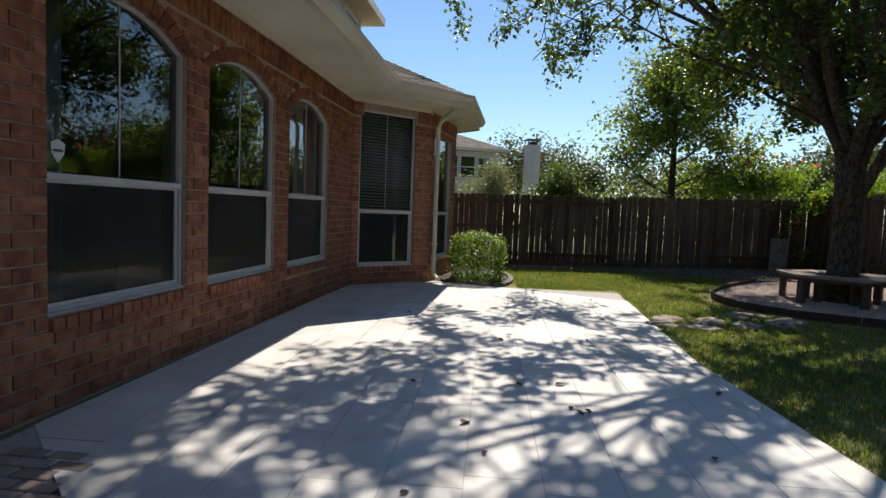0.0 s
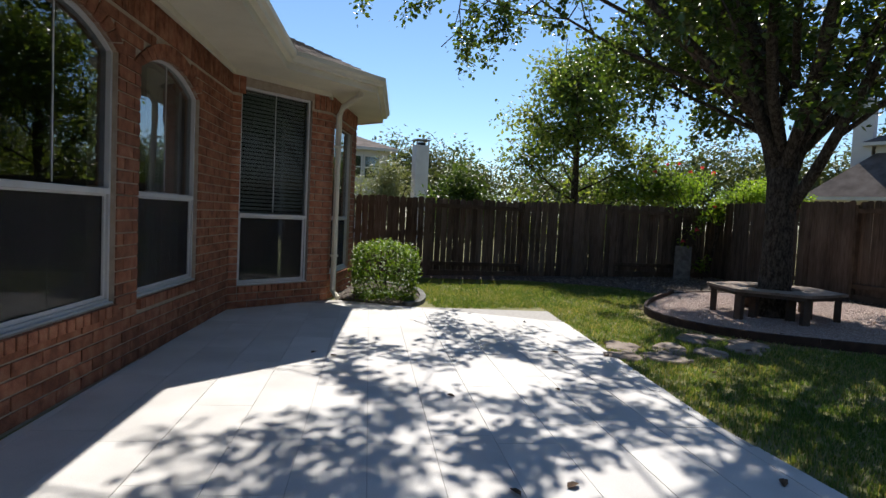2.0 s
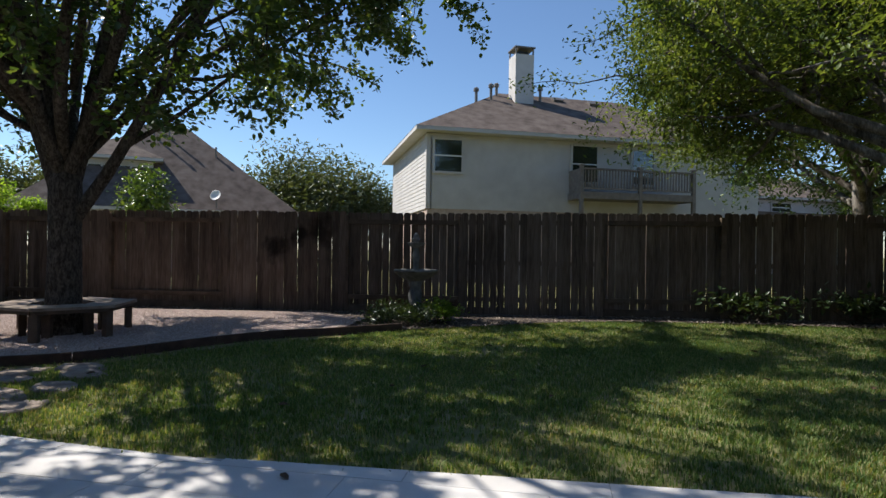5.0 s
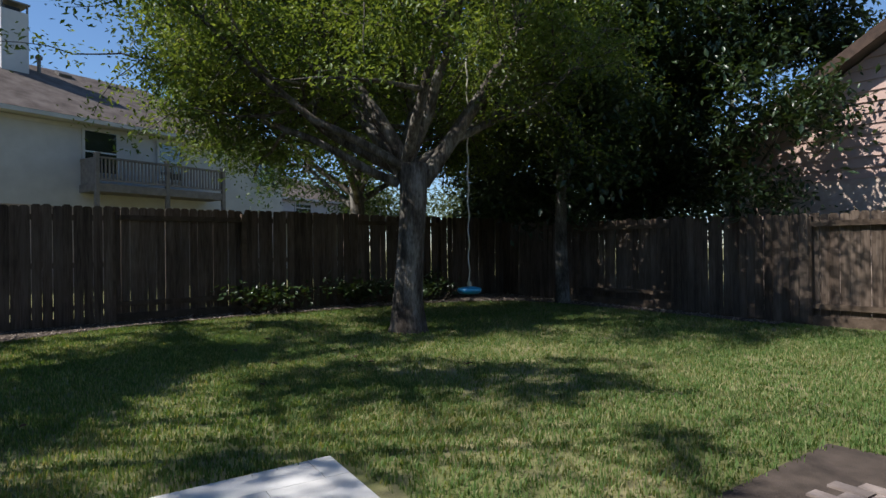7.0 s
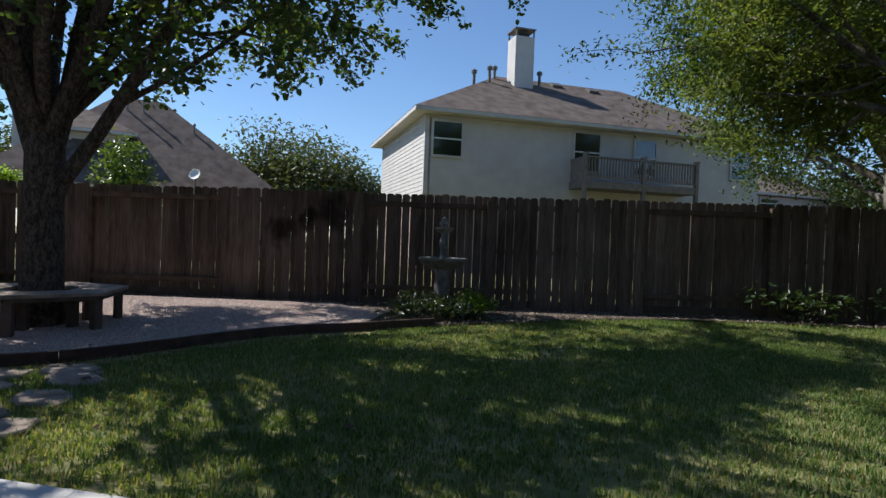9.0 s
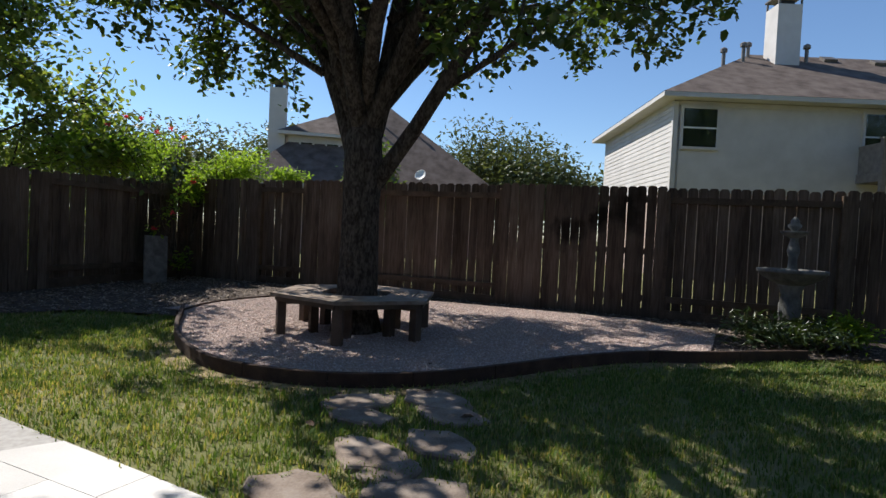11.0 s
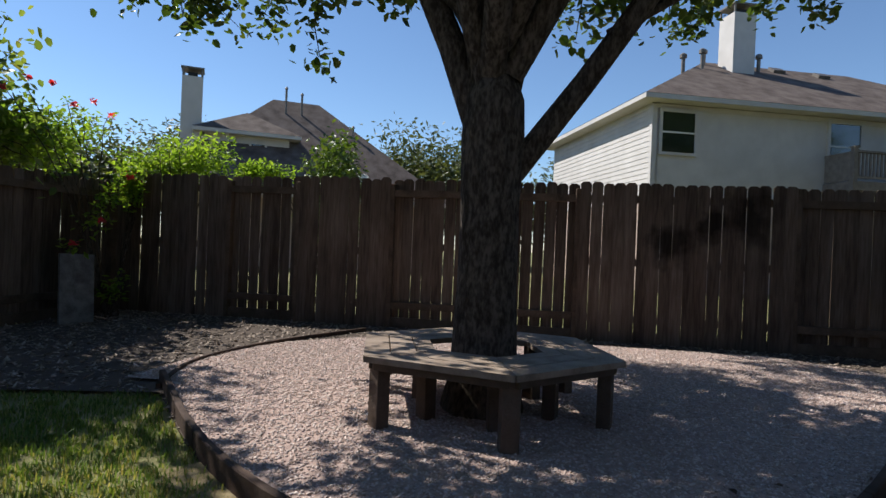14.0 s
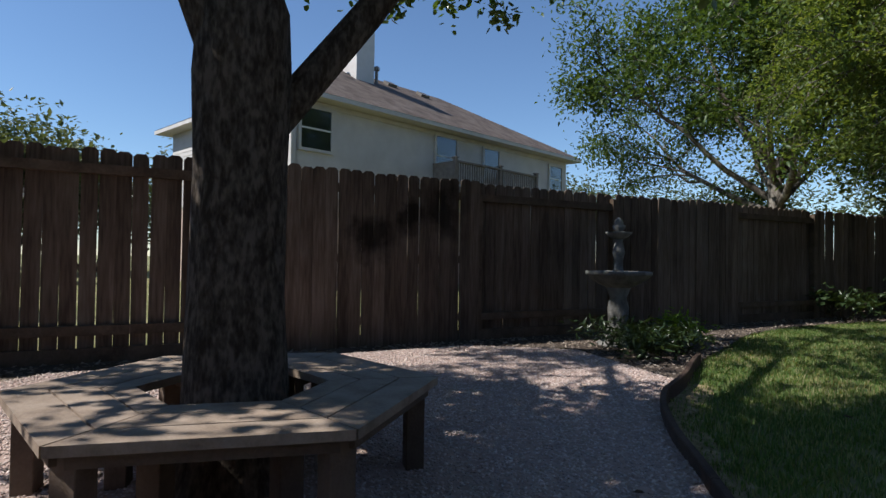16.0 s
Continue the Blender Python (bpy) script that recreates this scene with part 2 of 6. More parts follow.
M_FARLEAF = leaf_surface("far_leaf", [(0.05, 0.07, 0.035), (0.075, 0.10, 0.05), (0.11, 0.13, 0.075)], 0.25)
M_OLIVE = leaf_surface("grey_leaf", [(0.13, 0.16, 0.10), (0.19, 0.22, 0.145), (0.25, 0.28, 0.19)], 0.25)
M_ROSE = leaf_surface("rose_leaf", [(0.06, 0.12, 0.025), (0.12, 0.21, 0.035), (0.24, 0.36, 0.06)], 0.62)
M_PETAL = leaf_surface("rose_petal", [(0.55, 0.03, 0.07), (0.7, 0.06, 0.12)], 0.3)
M_BOX = leaf_surface("box_hedge_leaf", [(0.05, 0.10, 0.016), (0.09, 0.165, 0.024), (0.17, 0.27, 0.04)], 0.4)
M_STONE = surface("flagstone", [(0.15, 0.115, 0.09), (0.23, 0.18, 0.145), (0.30, 0.25, 0.21)], 5, 0.9, 0.5, 60, vary=0.15)
M_CAST = surface("cast_stone", [(0.099, 0.096, 0.089), (0.165, 0.162, 0.152), (0.238, 0.231, 0.218)], 9, 0.9, 0.4, 70, stains=0.3)
M_SHINGLE = surface("roof_shingle", [(0.078, 0.062, 0.054), (0.122, 0.098, 0.085), (0.155, 0.128, 0.112)], 2.2, 0.9, 0.4, 60, vary=0.12, spec=0.1)
M_SIDING = surface("lap_siding", [(0.48, 0.455, 0.43), (0.55, 0.525, 0.50)], 2, 0.7, 0.05, 60, stains=0.08)
M_PINKSIDING = surface("pink_siding", [(0.36, 0.24, 0.20), (0.42, 0.29, 0.245)], 2, 0.7, 0.05, 60, stains=0.1)
M_TANBRICK = surface("tan_brick", [(0.36, 0.27, 0.22), (0.48, 0.38, 0.32)], 8, 0.9, 0.3, 60)
M_GREYWOOD = surface("balcony_wood", [(0.17, 0.145, 0.13), (0.25, 0.22, 0.20)], 6, 0.9, 0.2, 60, vary=0.1)
M_METAL = surface("painted_metal", [(0.13, 0.115, 0.10), (0.20, 0.18, 0.16)], 8, 0.5, 0, 60, metal=0.5)
M_ROPE = surface("rope", [(0.42, 0.38, 0.30), (0.52, 0.48, 0.4)], 60, 0.9, 0.5, 200)
M_BLUE = surface("blue_plastic", [(0.02, 0.22, 0.42), (0.03, 0.28, 0.50)], 5, 0.35, 0, 50, spec=0.5)
M_PAVER = surface("paver_brick", [(0.24, 0.19, 0.165), (0.34, 0.28, 0.25)], 12, 0.9, 0.4, 90, vary=0.2)
M_DEAD = surface("dead_leaf", [(0.06, 0.035, 0.02), (0.14, 0.085, 0.05)], 30, 0.8, 0.2, 100, vary=0.3)


def mesh_screen(name):
    """Woven insect screen: part clear, part matt dark wire."""
    m = bpy.data.materials.new(name)
    m.use_nodes = True
    n, li = m.node_tree.nodes, m.node_tree.links
    b = n["Principled BSDF"]
    b.inputs["Base Color"].default_value = (0.025, 0.023, 0.022, 1)
    b.inputs["Roughness"].default_value = 0.8
    tp = n.new("ShaderNodeBsdfTransparent")
    mx = n.new("ShaderNodeMixShader")
    mx.inputs[0].default_value = 0.4
    li.new(tp.outputs[0], mx.inputs[1])
    li.new(b.outputs[0], mx.inputs[2])
    li.new(mx.outputs[0], n["Material Output"].inputs[0])
    return m


M_MESH = mesh_screen("woven_screen")


# ---- building helpers ----
def part(name, bm, material, parent=None, label="", m=None, smooth=False):
    """Links a bmesh as one mesh object."""
    me = bpy.data.meshes.new(name)
    bm.to_mesh(me)
    bm.free()
    me.materials.append(material)
    if smooth:
        me.polygons.foreach_set("use_smooth", [True] * len(me.polygons))
    ob = new(name, me)
    if parent is not None:
        ob.parent = parent
    if m is not None:
        ob.matrix_basis = m
    if label:
        ob["label"] = label
    return ob


def raw(name, verts, faces, material, parent=None, label="", smooth=False):
    me = bpy.data.meshes.new(name)
    me.from_pydata(verts, [], faces)
    me.materials.append(material)
    if smooth:
        me.polygons.foreach_set("use_smooth", [True] * len(me.polygons))
    me.update()
    ob = new(name, me)
    if parent is not None:
        ob.parent = parent
    if label:
        ob["label"] = label
    return ob


def thing(name, label, category, m=None, group="", kind=""):
    ob = tagged(new(name), label, category, group, kind)
    ob.empty_display_size = 0.2
    if m is not None:
        ob.matrix_basis = m
    return ob


def share(name, source, parent, m):
    """Another piece on the same mesh."""
    ob = new(name, source.data)
    ob.parent = parent
    ob.matrix_basis = m
    return ob


def box(bm, x0, y0, z0, x1, y1, z1, m=None, bevel=0.0):
    vs = [bm.verts.new((x, y, z)) for z in (z0, z1) for x, y in ((x0, y0), (x1, y0), (x1, y1), (x0, y1))]
    fs = [bm.faces.new([vs[i] for i in f]) for f in ((3, 2, 1, 0), (4, 5, 6, 7), (0, 1, 5, 4), (1, 2, 6, 5), (2, 3, 7, 6), (3, 0, 4, 7))]
    if bevel:
        es = list({e for f in fs for e in f.edges})
        r = bmesh.ops.bevel(bm, geom=es, offset=bevel, segments=1, affect="EDGES")
        vs = list({v for f in r["faces"] for v in f.verts} | {v for v in vs if v.is_valid})
    if m is not None:
        bmesh.ops.transform(bm, matrix=m, verts=vs)
    return bm


def boxes(*rows, bevel=0.0):
    bm = bmesh.new()
    for r in rows:
        box(bm, *r, bevel=bevel)
    return bm


def prism(bm, outline, z0, z1, m=None):
    """An upright prism over a flat outline."""
    lo = [bm.verts.new((x, y, z0)) for x, y in outline]
    hi = [bm.verts.new((x, y, z1)) for x, y in outline]
    bm.faces.new(hi)
    bm.faces.new(lo[::-1])
    n = len(outline)
    for i in range(n):
        bm.faces.new((lo[i], lo[(i + 1) % n], hi[(i + 1) % n], hi[i]))
    bmesh.ops.recalc_face_normals(bm, faces=bm.faces)
    if m is not None:
        bmesh.ops.transform(bm, matrix=m, verts=lo + hi)
    return bm


def lathe(bm, profile, sides=24, m=None):
    """A turned body from (radius, height) rows."""
    rings = [[bm.verts.new((r * math.cos(2 * math.pi * k / sides), r * math.sin(2 * math.pi * k / sides), z)) for k in range(sides)] for r, z in profile]
    for a, b in zip(rings, rings[1:]):
        for k in range(sides):
            bm.faces.new((a[k], a[(k + 1) % sides], b[(k + 1) % sides], b[k]))
    bm.faces.new(rings[0][::-1])
    bm.faces.new(rings[-1])
    if m is not None:
        bmesh.ops.transform(bm, matrix=m, verts=[v for r in rings for v in r])
    return bm


def tube(verts, faces, points, radii, sides=8, rough=0.0, rng=None):
    """Adds a bent, tapering tube to lists of vertices and faces."""
    start = len(verts)
    up = Vector((0.3, 0.2, 1)).normalized()
    for i, (p, r) in enumerate(zip(points, radii)):
        d = (points[min(i + 1, len(points) - 1)] - points[max(i - 1, 0)]).normalized()
        a = d.cross(up)
        if a.length < 1e-3:
            a = d.cross(Vector((1, 0, 0)))
        a.normalize()
        b = d.cross(a)
        for k in range(sides):
            w = 2 * math.pi * k / sides
            rr = r * (1 + (rng.uniform(-rough, rough) if rough else 0))
            verts.append(tuple(p + (a * math.cos(w) + b * math.sin(w)) * rr))
    for i in range(len(points) - 1):
        for k in range(sides):
            a0, a1 = start + i * sides + k, start + i * sides + (k + 1) % sides
            faces.append((a0, a1, a1 + sides, a0 + sides))
    faces.append(tuple(start + (len(points) - 1) * sides + k for k in range(sides)))


def leaf_mesh(name, places, sizes, material, parent=None, rng=None, droop=0.3, narrow=0.55, label="", rounded=False):
    """Many small folded leaves at the given places, as one mesh."""
    n = len(places)
    P = np.asarray(places, float)
    S = np.asarray(sizes, float)[:, None]
    ang = rng.uniform(0, 2 * np.pi, n)
    tilt = rng.normal(-droop, 0.55, n)
    d = np.stack([np.cos(ang) * np.cos(tilt), np.sin(ang) * np.cos(tilt), np.sin(tilt)], 1)
    up = np.stack([rng.normal(0, 0.45, n), rng.normal(0, 0.45, n), np.ones(n)], 1)
    s = np.cross(d, up)
    s /= np.linalg.norm(s, axis=1, keepdims=True) + 1e-9
    nn = np.cross(s, d)
    tip, root = P + d * S, P
    mid = P + d * S * 0.45 - nn * S * 0.10
    l, r = mid + s * S * narrow * 0.5 + nn * S * 0.16, mid - s * S * narrow * 0.5 + nn * S * 0.16
    if rounded:
        low, far = P + d * S * 0.24, P + d * S * 0.70 - nn * S * 0.08
        a, b = low + s * S * narrow * 0.45 + nn * S * 0.08, low - s * S * narrow * 0.45 + nn * S * 0.08
        c, e = far + s * S * narrow * 0.36 + nn * S * 0.06, far - s * S * narrow * 0.36 + nn * S * 0.06
        V = np.stack([root, a, c, tip, e, b, mid], 1).reshape(-1, 3)
        base = np.arange(n)[:, None] * 7
        F = np.concatenate([base + [6, (k + 1) % 6, k] for k in range(6)], 0)
        return tris(name, V, F, material, parent, label)
    V = np.stack([root, l, tip, r, mid], 1).reshape(-1, 3)
    base = np.arange(n)[:, None] * 5
    F = np.concatenate([base + [0, 4, 1], base + [4, 2, 1], base + [0, 3, 4], base + [4, 3, 2]], 0)
    return tris(name, V, F, material, parent, label)


def tris(name, V, F, material, parent=None, label=""):
    """A mesh from arrays of vertices and triangles."""
    me = bpy.data.meshes.new(name)
    me.vertices.add(len(V))
    me.vertices.foreach_set("co", np.asarray(V, np.float32).ravel())
    me.loops.add(len(F) * 3)
    me.loops.foreach_set("vertex_index", np.asarray(F, np.int32).ravel())
    me.polygons.add(len(F))
    me.polygons.foreach_set("loop_start", np.arange(0, len(F) * 3, 3, dtype=np.int32))
    me.update(calc_edges=True)
    me.materials.append(material)
    ob = new(name, me)
    if parent is not None:
        ob.parent = parent
    if label:
        ob["label"] = label
    return ob


def inside(poly, x, y):
    """Whether points lie in a flat outline (arrays)."""
    hit = np.zeros(np.shape(x), bool)
    n = len(poly)
    for i in range(n):
        (x0, y0), (x1, y1) = poly[i], poly[(i + 1) % n]
        hit ^= ((y0 > y) != (y1 > y)) & (x < (x1 - x0) * (y - y0) / (y1 - y0 + 1e-12) + x0)
    return hit


def smooth_line(points, steps=8, closed=False):
    """A Catmull-Rom line through flat points."""
    pts = [Vector((*p, 0)) for p in points]
    n = len(pts)
    out = []
    for i in range(n if closed else n - 1):
        g = (lambda k: pts[k % n]) if closed else (lambda k: pts[min(max(k, 0), n - 1)])
        p0, p1, p2, p3 = g(i - 1), g(i), g(i + 1), g(i + 2)
        for s in range(steps):
            t = s / steps
            q = 0.5 * (2 * p1 + (p2 - p0) * t + (2 * p0 - 5 * p1 + 4 * p2 - p3) * t * t + (3 * p1 - p0 - 3 * p2 + p3) * t ** 3)
            out.append((q.x, q.y))
    if not closed:
        out.append(tuple(points[-1]))
    return out


def branch(rng, start, way, length, r0, r1, steps=6, bend=0.12, lift=0.05):
    """Points and radii of one bent limb."""
    pts, rad = [Vector(start)], [r0]
    d = Vector(way).normalized()
    for i in range(steps):
        d = (d + Vector((rng.normal(0, bend), rng.normal(0, bend), rng.normal(0, bend) + lift))).normalized()
        pts.append(pts[-1] + d * (length / steps))
        rad.append(r0 + (r1 - r0) * (i + 1) / steps)
    return pts, rad


def wall_pose(a, b):
    """The frame of a wall from a to b: x along it, y into the house, z up."""
    d = Vector((b[0] - a[0], b[1] - a[1], 0))
    return Matrix.Translation((a[0], a[1], 0)) @ Matrix.Rotation(math.atan2(d.y, d.x), 4, "Z"), d.length

# ---- ground, lawn, beds ----
BED = smooth_line([(10.0, 12.6), (8.2, 12.3), (6.46, 11.0), (5.5, 10.22), (4.88, 9.53), (4.58, 8.92), (4.54, 8.25), (4.69, 7.7), (5.0, 7.2), (5.5, 6.73), (6.1, 6.22), (6.65, 5.6), (7.0, 4.9), (7.6, 3.85), (8.15, 2.5), (8.7, 1.0), (8.8, -1.0), (8.6, -3.5), (8.2, -6.0), (7.2, -7.6), (5.0, -8.0), (2.0, -8.0)], 6)
GRAVEL_POLY = [p for p in BED if 4.75 < p[1] < 11.4] + [(8.6, 4.6), (9.35, 5.6), (9.45, 9.6), (8.5, 10.9), (7.5, 11.4), (6.7, 11.5)]
PATIO = [(1.74, 0.61), (2.16, 4.90), (3.20, 9.65), (3.225, 9.70), (1.0, 10.12), (0.02, 10.78), (-0.26, 10.68), (-1.62, 9.72), (-2.90, 2.85), (-2.40, 2.85), (-1.98, 2.0), (-1.35, 1.15)]


def ground_z(x, y):
    x, y = np.asarray(x, float), np.asarray(y, float)
    return -0.018 + 0.02 * np.clip(x - 3, 0, 7) + 0.03 * np.clip((3 - y) / 4, 0, 1) * np.clip((x - 1.5) / 2, 0, 1)


def gz(x, y):
    return float(ground_z(x, y))


def build_ground():
    xs = np.concatenate([[-400, -120, -40, -14], np.arange(-6, 14.01, 0.5), [20, 40, 120, 400]])
    ys = np.concatenate([[-400, -120, -40, -16], np.arange(-12, 18.01, 0.5), [26, 50, 120, 400]])
    X, Y = np.meshgrid(xs, ys)
    Z = ground_z(X, Y)
    nx = len(xs)
    faces = [(j * nx + i, j * nx + i + 1, (j + 1) * nx + i + 1, (j + 1) * nx + i) for j in range(len(ys) - 1) for i in range(nx - 1)]
    verts = list(zip(X.ravel().tolist(), Y.ravel().tolist(), Z.ravel().tolist()))
    return tagged(raw("ground", verts, faces, M_LAWN, smooth=True), "mown lawn ground with bare dry patches", "lawn", kind="structure")


def sheet(name, poly, lift, material, label, category, step=0.25):
    """A bed's top that follows the ground, with a skirt under it."""
    bm = bmesh.new()
    lo = [bm.verts.new((x, y, gz(x, y) + lift)) for x, y in poly]
    f = bm.faces.new(lo)
    bmesh.ops.triangulate(bm, faces=[f])
    bmesh.ops.recalc_face_normals(bm, faces=bm.faces)
    for fc in bm.faces:
        if fc.normal.z < 0:
            fc.normal_flip()
    return tagged(part(name, bm, material), label, category, kind="structure")


ground = build_ground()
MULCH_POLY = [(5.56, 10.32), (6.44, 11.05), (6.2, 12.3), (4.5, 13.6), (1.4, 14.2), (1.4, 14.55), (10.15, 14.15)] + [(9.98, 10.0), (9.73, 5.0), (9.45, 0.0), (9.05, -8.7), (2.0, -8.4)] + [p for p in BED[::-1] if p[1] < 10.2]
mulch = sheet("mulch_bed", MULCH_POLY, 0.03, M_SOIL, "dark soil and bark mulch bed along the fence", "planting bed")
gravel = sheet("gravel_bed", GRAVEL_POLY, 0.05, M_GRAVEL, "pinkish gravel bed round the tree", "gravel bed")


def edging(line, name, label, h=0.13, w=0.045, m=M_EDGE, run=7):
    """A bed's edging of bent boards set end to end along a line."""
    t = thing(name, label, "edging")
    n = len(line)
    for k0 in range(0, n - 1, run):
        bm = bmesh.new()
        rows = []
        for i in range(k0, min(k0 + run, n - 1) + 1):
            x, y = line[i]
            x0, y0 = line[max(i - 1, 0)]
            x1, y1 = line[min(i + 1, n - 1)]
            d = Vector((x1 - x0, y1 - y0)).normalized()
            s = Vector((-d.y, d.x)) * w / 2
            z = gz(x, y)
            end = -0.004 if i == k0 else (0.004 if i == k0 + run else 0)
            px, py = x - d.x * end, y - d.y * end
            rows.append([bm.verts.new(c) for c in ((px - s.x, py - s.y, z - 0.06), (px - s.x, py - s.y, z + h - 0.006), (px - s.x * 0.7, py - s.y * 0.7, z + h), (px + s.x * 0.7, py + s.y * 0.7, z + h), (px + s.x, py + s.y, z + h - 0.006), (px + s.x, py + s.y, z - 0.06))])
        for a, b in zip(rows, rows[1:]):
            for k in range(6):
                bm.faces.new((a[k], a[(k + 1) % 6], b[(k + 1) % 6], b[k]))
        bm.faces.new(rows[0])
        bm.faces.new(rows[-1][::-1])
        bmesh.ops.recalc_face_normals(bm, faces=bm.faces)
        part("edging_board", bm, m, t)
    return t


front_edge = [p for p in BED if 3.7 < p[1] < 11.35]
edging(front_edge, "bed_edging", "dark brown bender-board edging of the gravel bed")
DIVIDER = smooth_line([(6.5, 11.1), (7.4, 11.3), (8.45, 10.98), (9.55, 10.3)], 6)
edging(DIVIDER, "bed_divider", "low dark edging between gravel and bark chips", 0.075, 0.035)

# ---- patio ----
patio = tagged(part("patio", prism(bmesh.new(), PATIO, -0.12, -0.006), M_JOINT), "pale concrete patio of long staggered tiles", "patio", kind="structure")


# ---- the house ----
K = [(-4.17, -3.0), (-1.57, 9.76), (-0.16, 10.71), (0.44, 12.4), (-0.6, 13.9), (-0.5, 15.6)]
TOP, COURSE, BRICK_L, JOINT = 3.2, 0.104, 0.312, 0.014


def arc_half(w, spring, rise, z):
    """Half-width of an arched opening at height z."""
    if z <= spring:
        return w
    r = (w * w + rise * rise) / (2 * rise)
    q = r * r - (z - (spring + rise - r)) ** 2
    return math.sqrt(q) if q > 0 and z < spring + rise else -1.0


def arch_outline(x0, x1, z0, spring, rise, steps=14):
    """The outline of an arched opening, from the lower left round to the upper left."""
    if rise <= 0:
        return [(x0, z0), (x1, z0), (x1, spring), (x0, spring)]
    w, c = (x1 - x0) / 2, (x0 + x1) / 2
    r = (w * w + rise * rise) / (2 * rise)
    a = math.asin(w / r)
    return [(x0, z0), (x1, z0)] + [(c + r * math.sin(a - 2 * a * i / steps), spring + rise - r + r * math.cos(a - 2 * a * i / steps)) for i in range(steps + 1)]


def ring(bm, outer, inner, y0, y1):
    """A frame between two like outlines in the plane of a wall."""
    n = len(outer)
    v = [[bm.verts.new((x, y, z)) for x, z in o] for y in (y0, y1) for o in (outer, inner)]
    for i in range(n):
        j = (i + 1) % n
        for a, b in ((0, 1), (1, 3), (3, 2), (2, 0)):
            bm.faces.new((v[a][i], v[a][j], v[b][j], v[b][i]))
    bmesh.ops.recalc_face_normals(bm, faces=bm.faces)
    return bm


def upright(bm, outline, y0, y1):
    a = [bm.verts.new((x, y0, z)) for x, z in outline]
    b = [bm.verts.new((x, y1, z)) for x, z in outline]
    bm.faces.new(a)
    bm.faces.new(b[::-1])
    for i in range(len(outline)):
        j = (i + 1) % len(outline)
        bm.faces.new((a[i], b[i], b[j], a[j]))
    bmesh.ops.recalc_face_normals(bm, faces=bm.faces)


def wall_core(bm, length, openings, thick=0.24, face=0.012):
    """Piers, aprons and heads of a wall round its openings."""
    x = 0.0
    for x0, x1, z0, spring, rise in openings:
        box(bm, x, face, -0.1, x0, thick, TOP)
        box(bm, x0, face, -0.1, x1, thick, z0)
        if rise > 0:
            o = arch_outline(x0, x1, z0, spring, rise)[2:]
            for (xa, za), (xb, zb) in zip(o, o[1:]):
                upright(bm, [(xb, zb), (xa, za), (xa, TOP), (xb, TOP)], face, thick)
        elif spring < TOP - 0.02:
            box(bm, x0, face, spring, x1, thick, TOP)
        x = x1
    box(bm, x, face, -0.1, length, thick, TOP)


def free_spans(length, openings, z, grow=0.0):
    """The stretches of a course that lie on brick at height z."""
    spans, x = [], 0.0
    for x0, x1, z0, spring, rise in openings:
        h = -1.0
        if z0 - 0.1 < z:
            if z <= spring:
                h = (x1 - x0) / 2
            elif rise > 0:
                h = arc_half((x1 - x0) / 2 + grow, spring, rise + grow, z)
        if h > 0:
            c = (x0 + x1) / 2
            spans.append((x, c - h - 0.006))
            x = c + h + 0.006
    spans.append((x, length))
    return spans


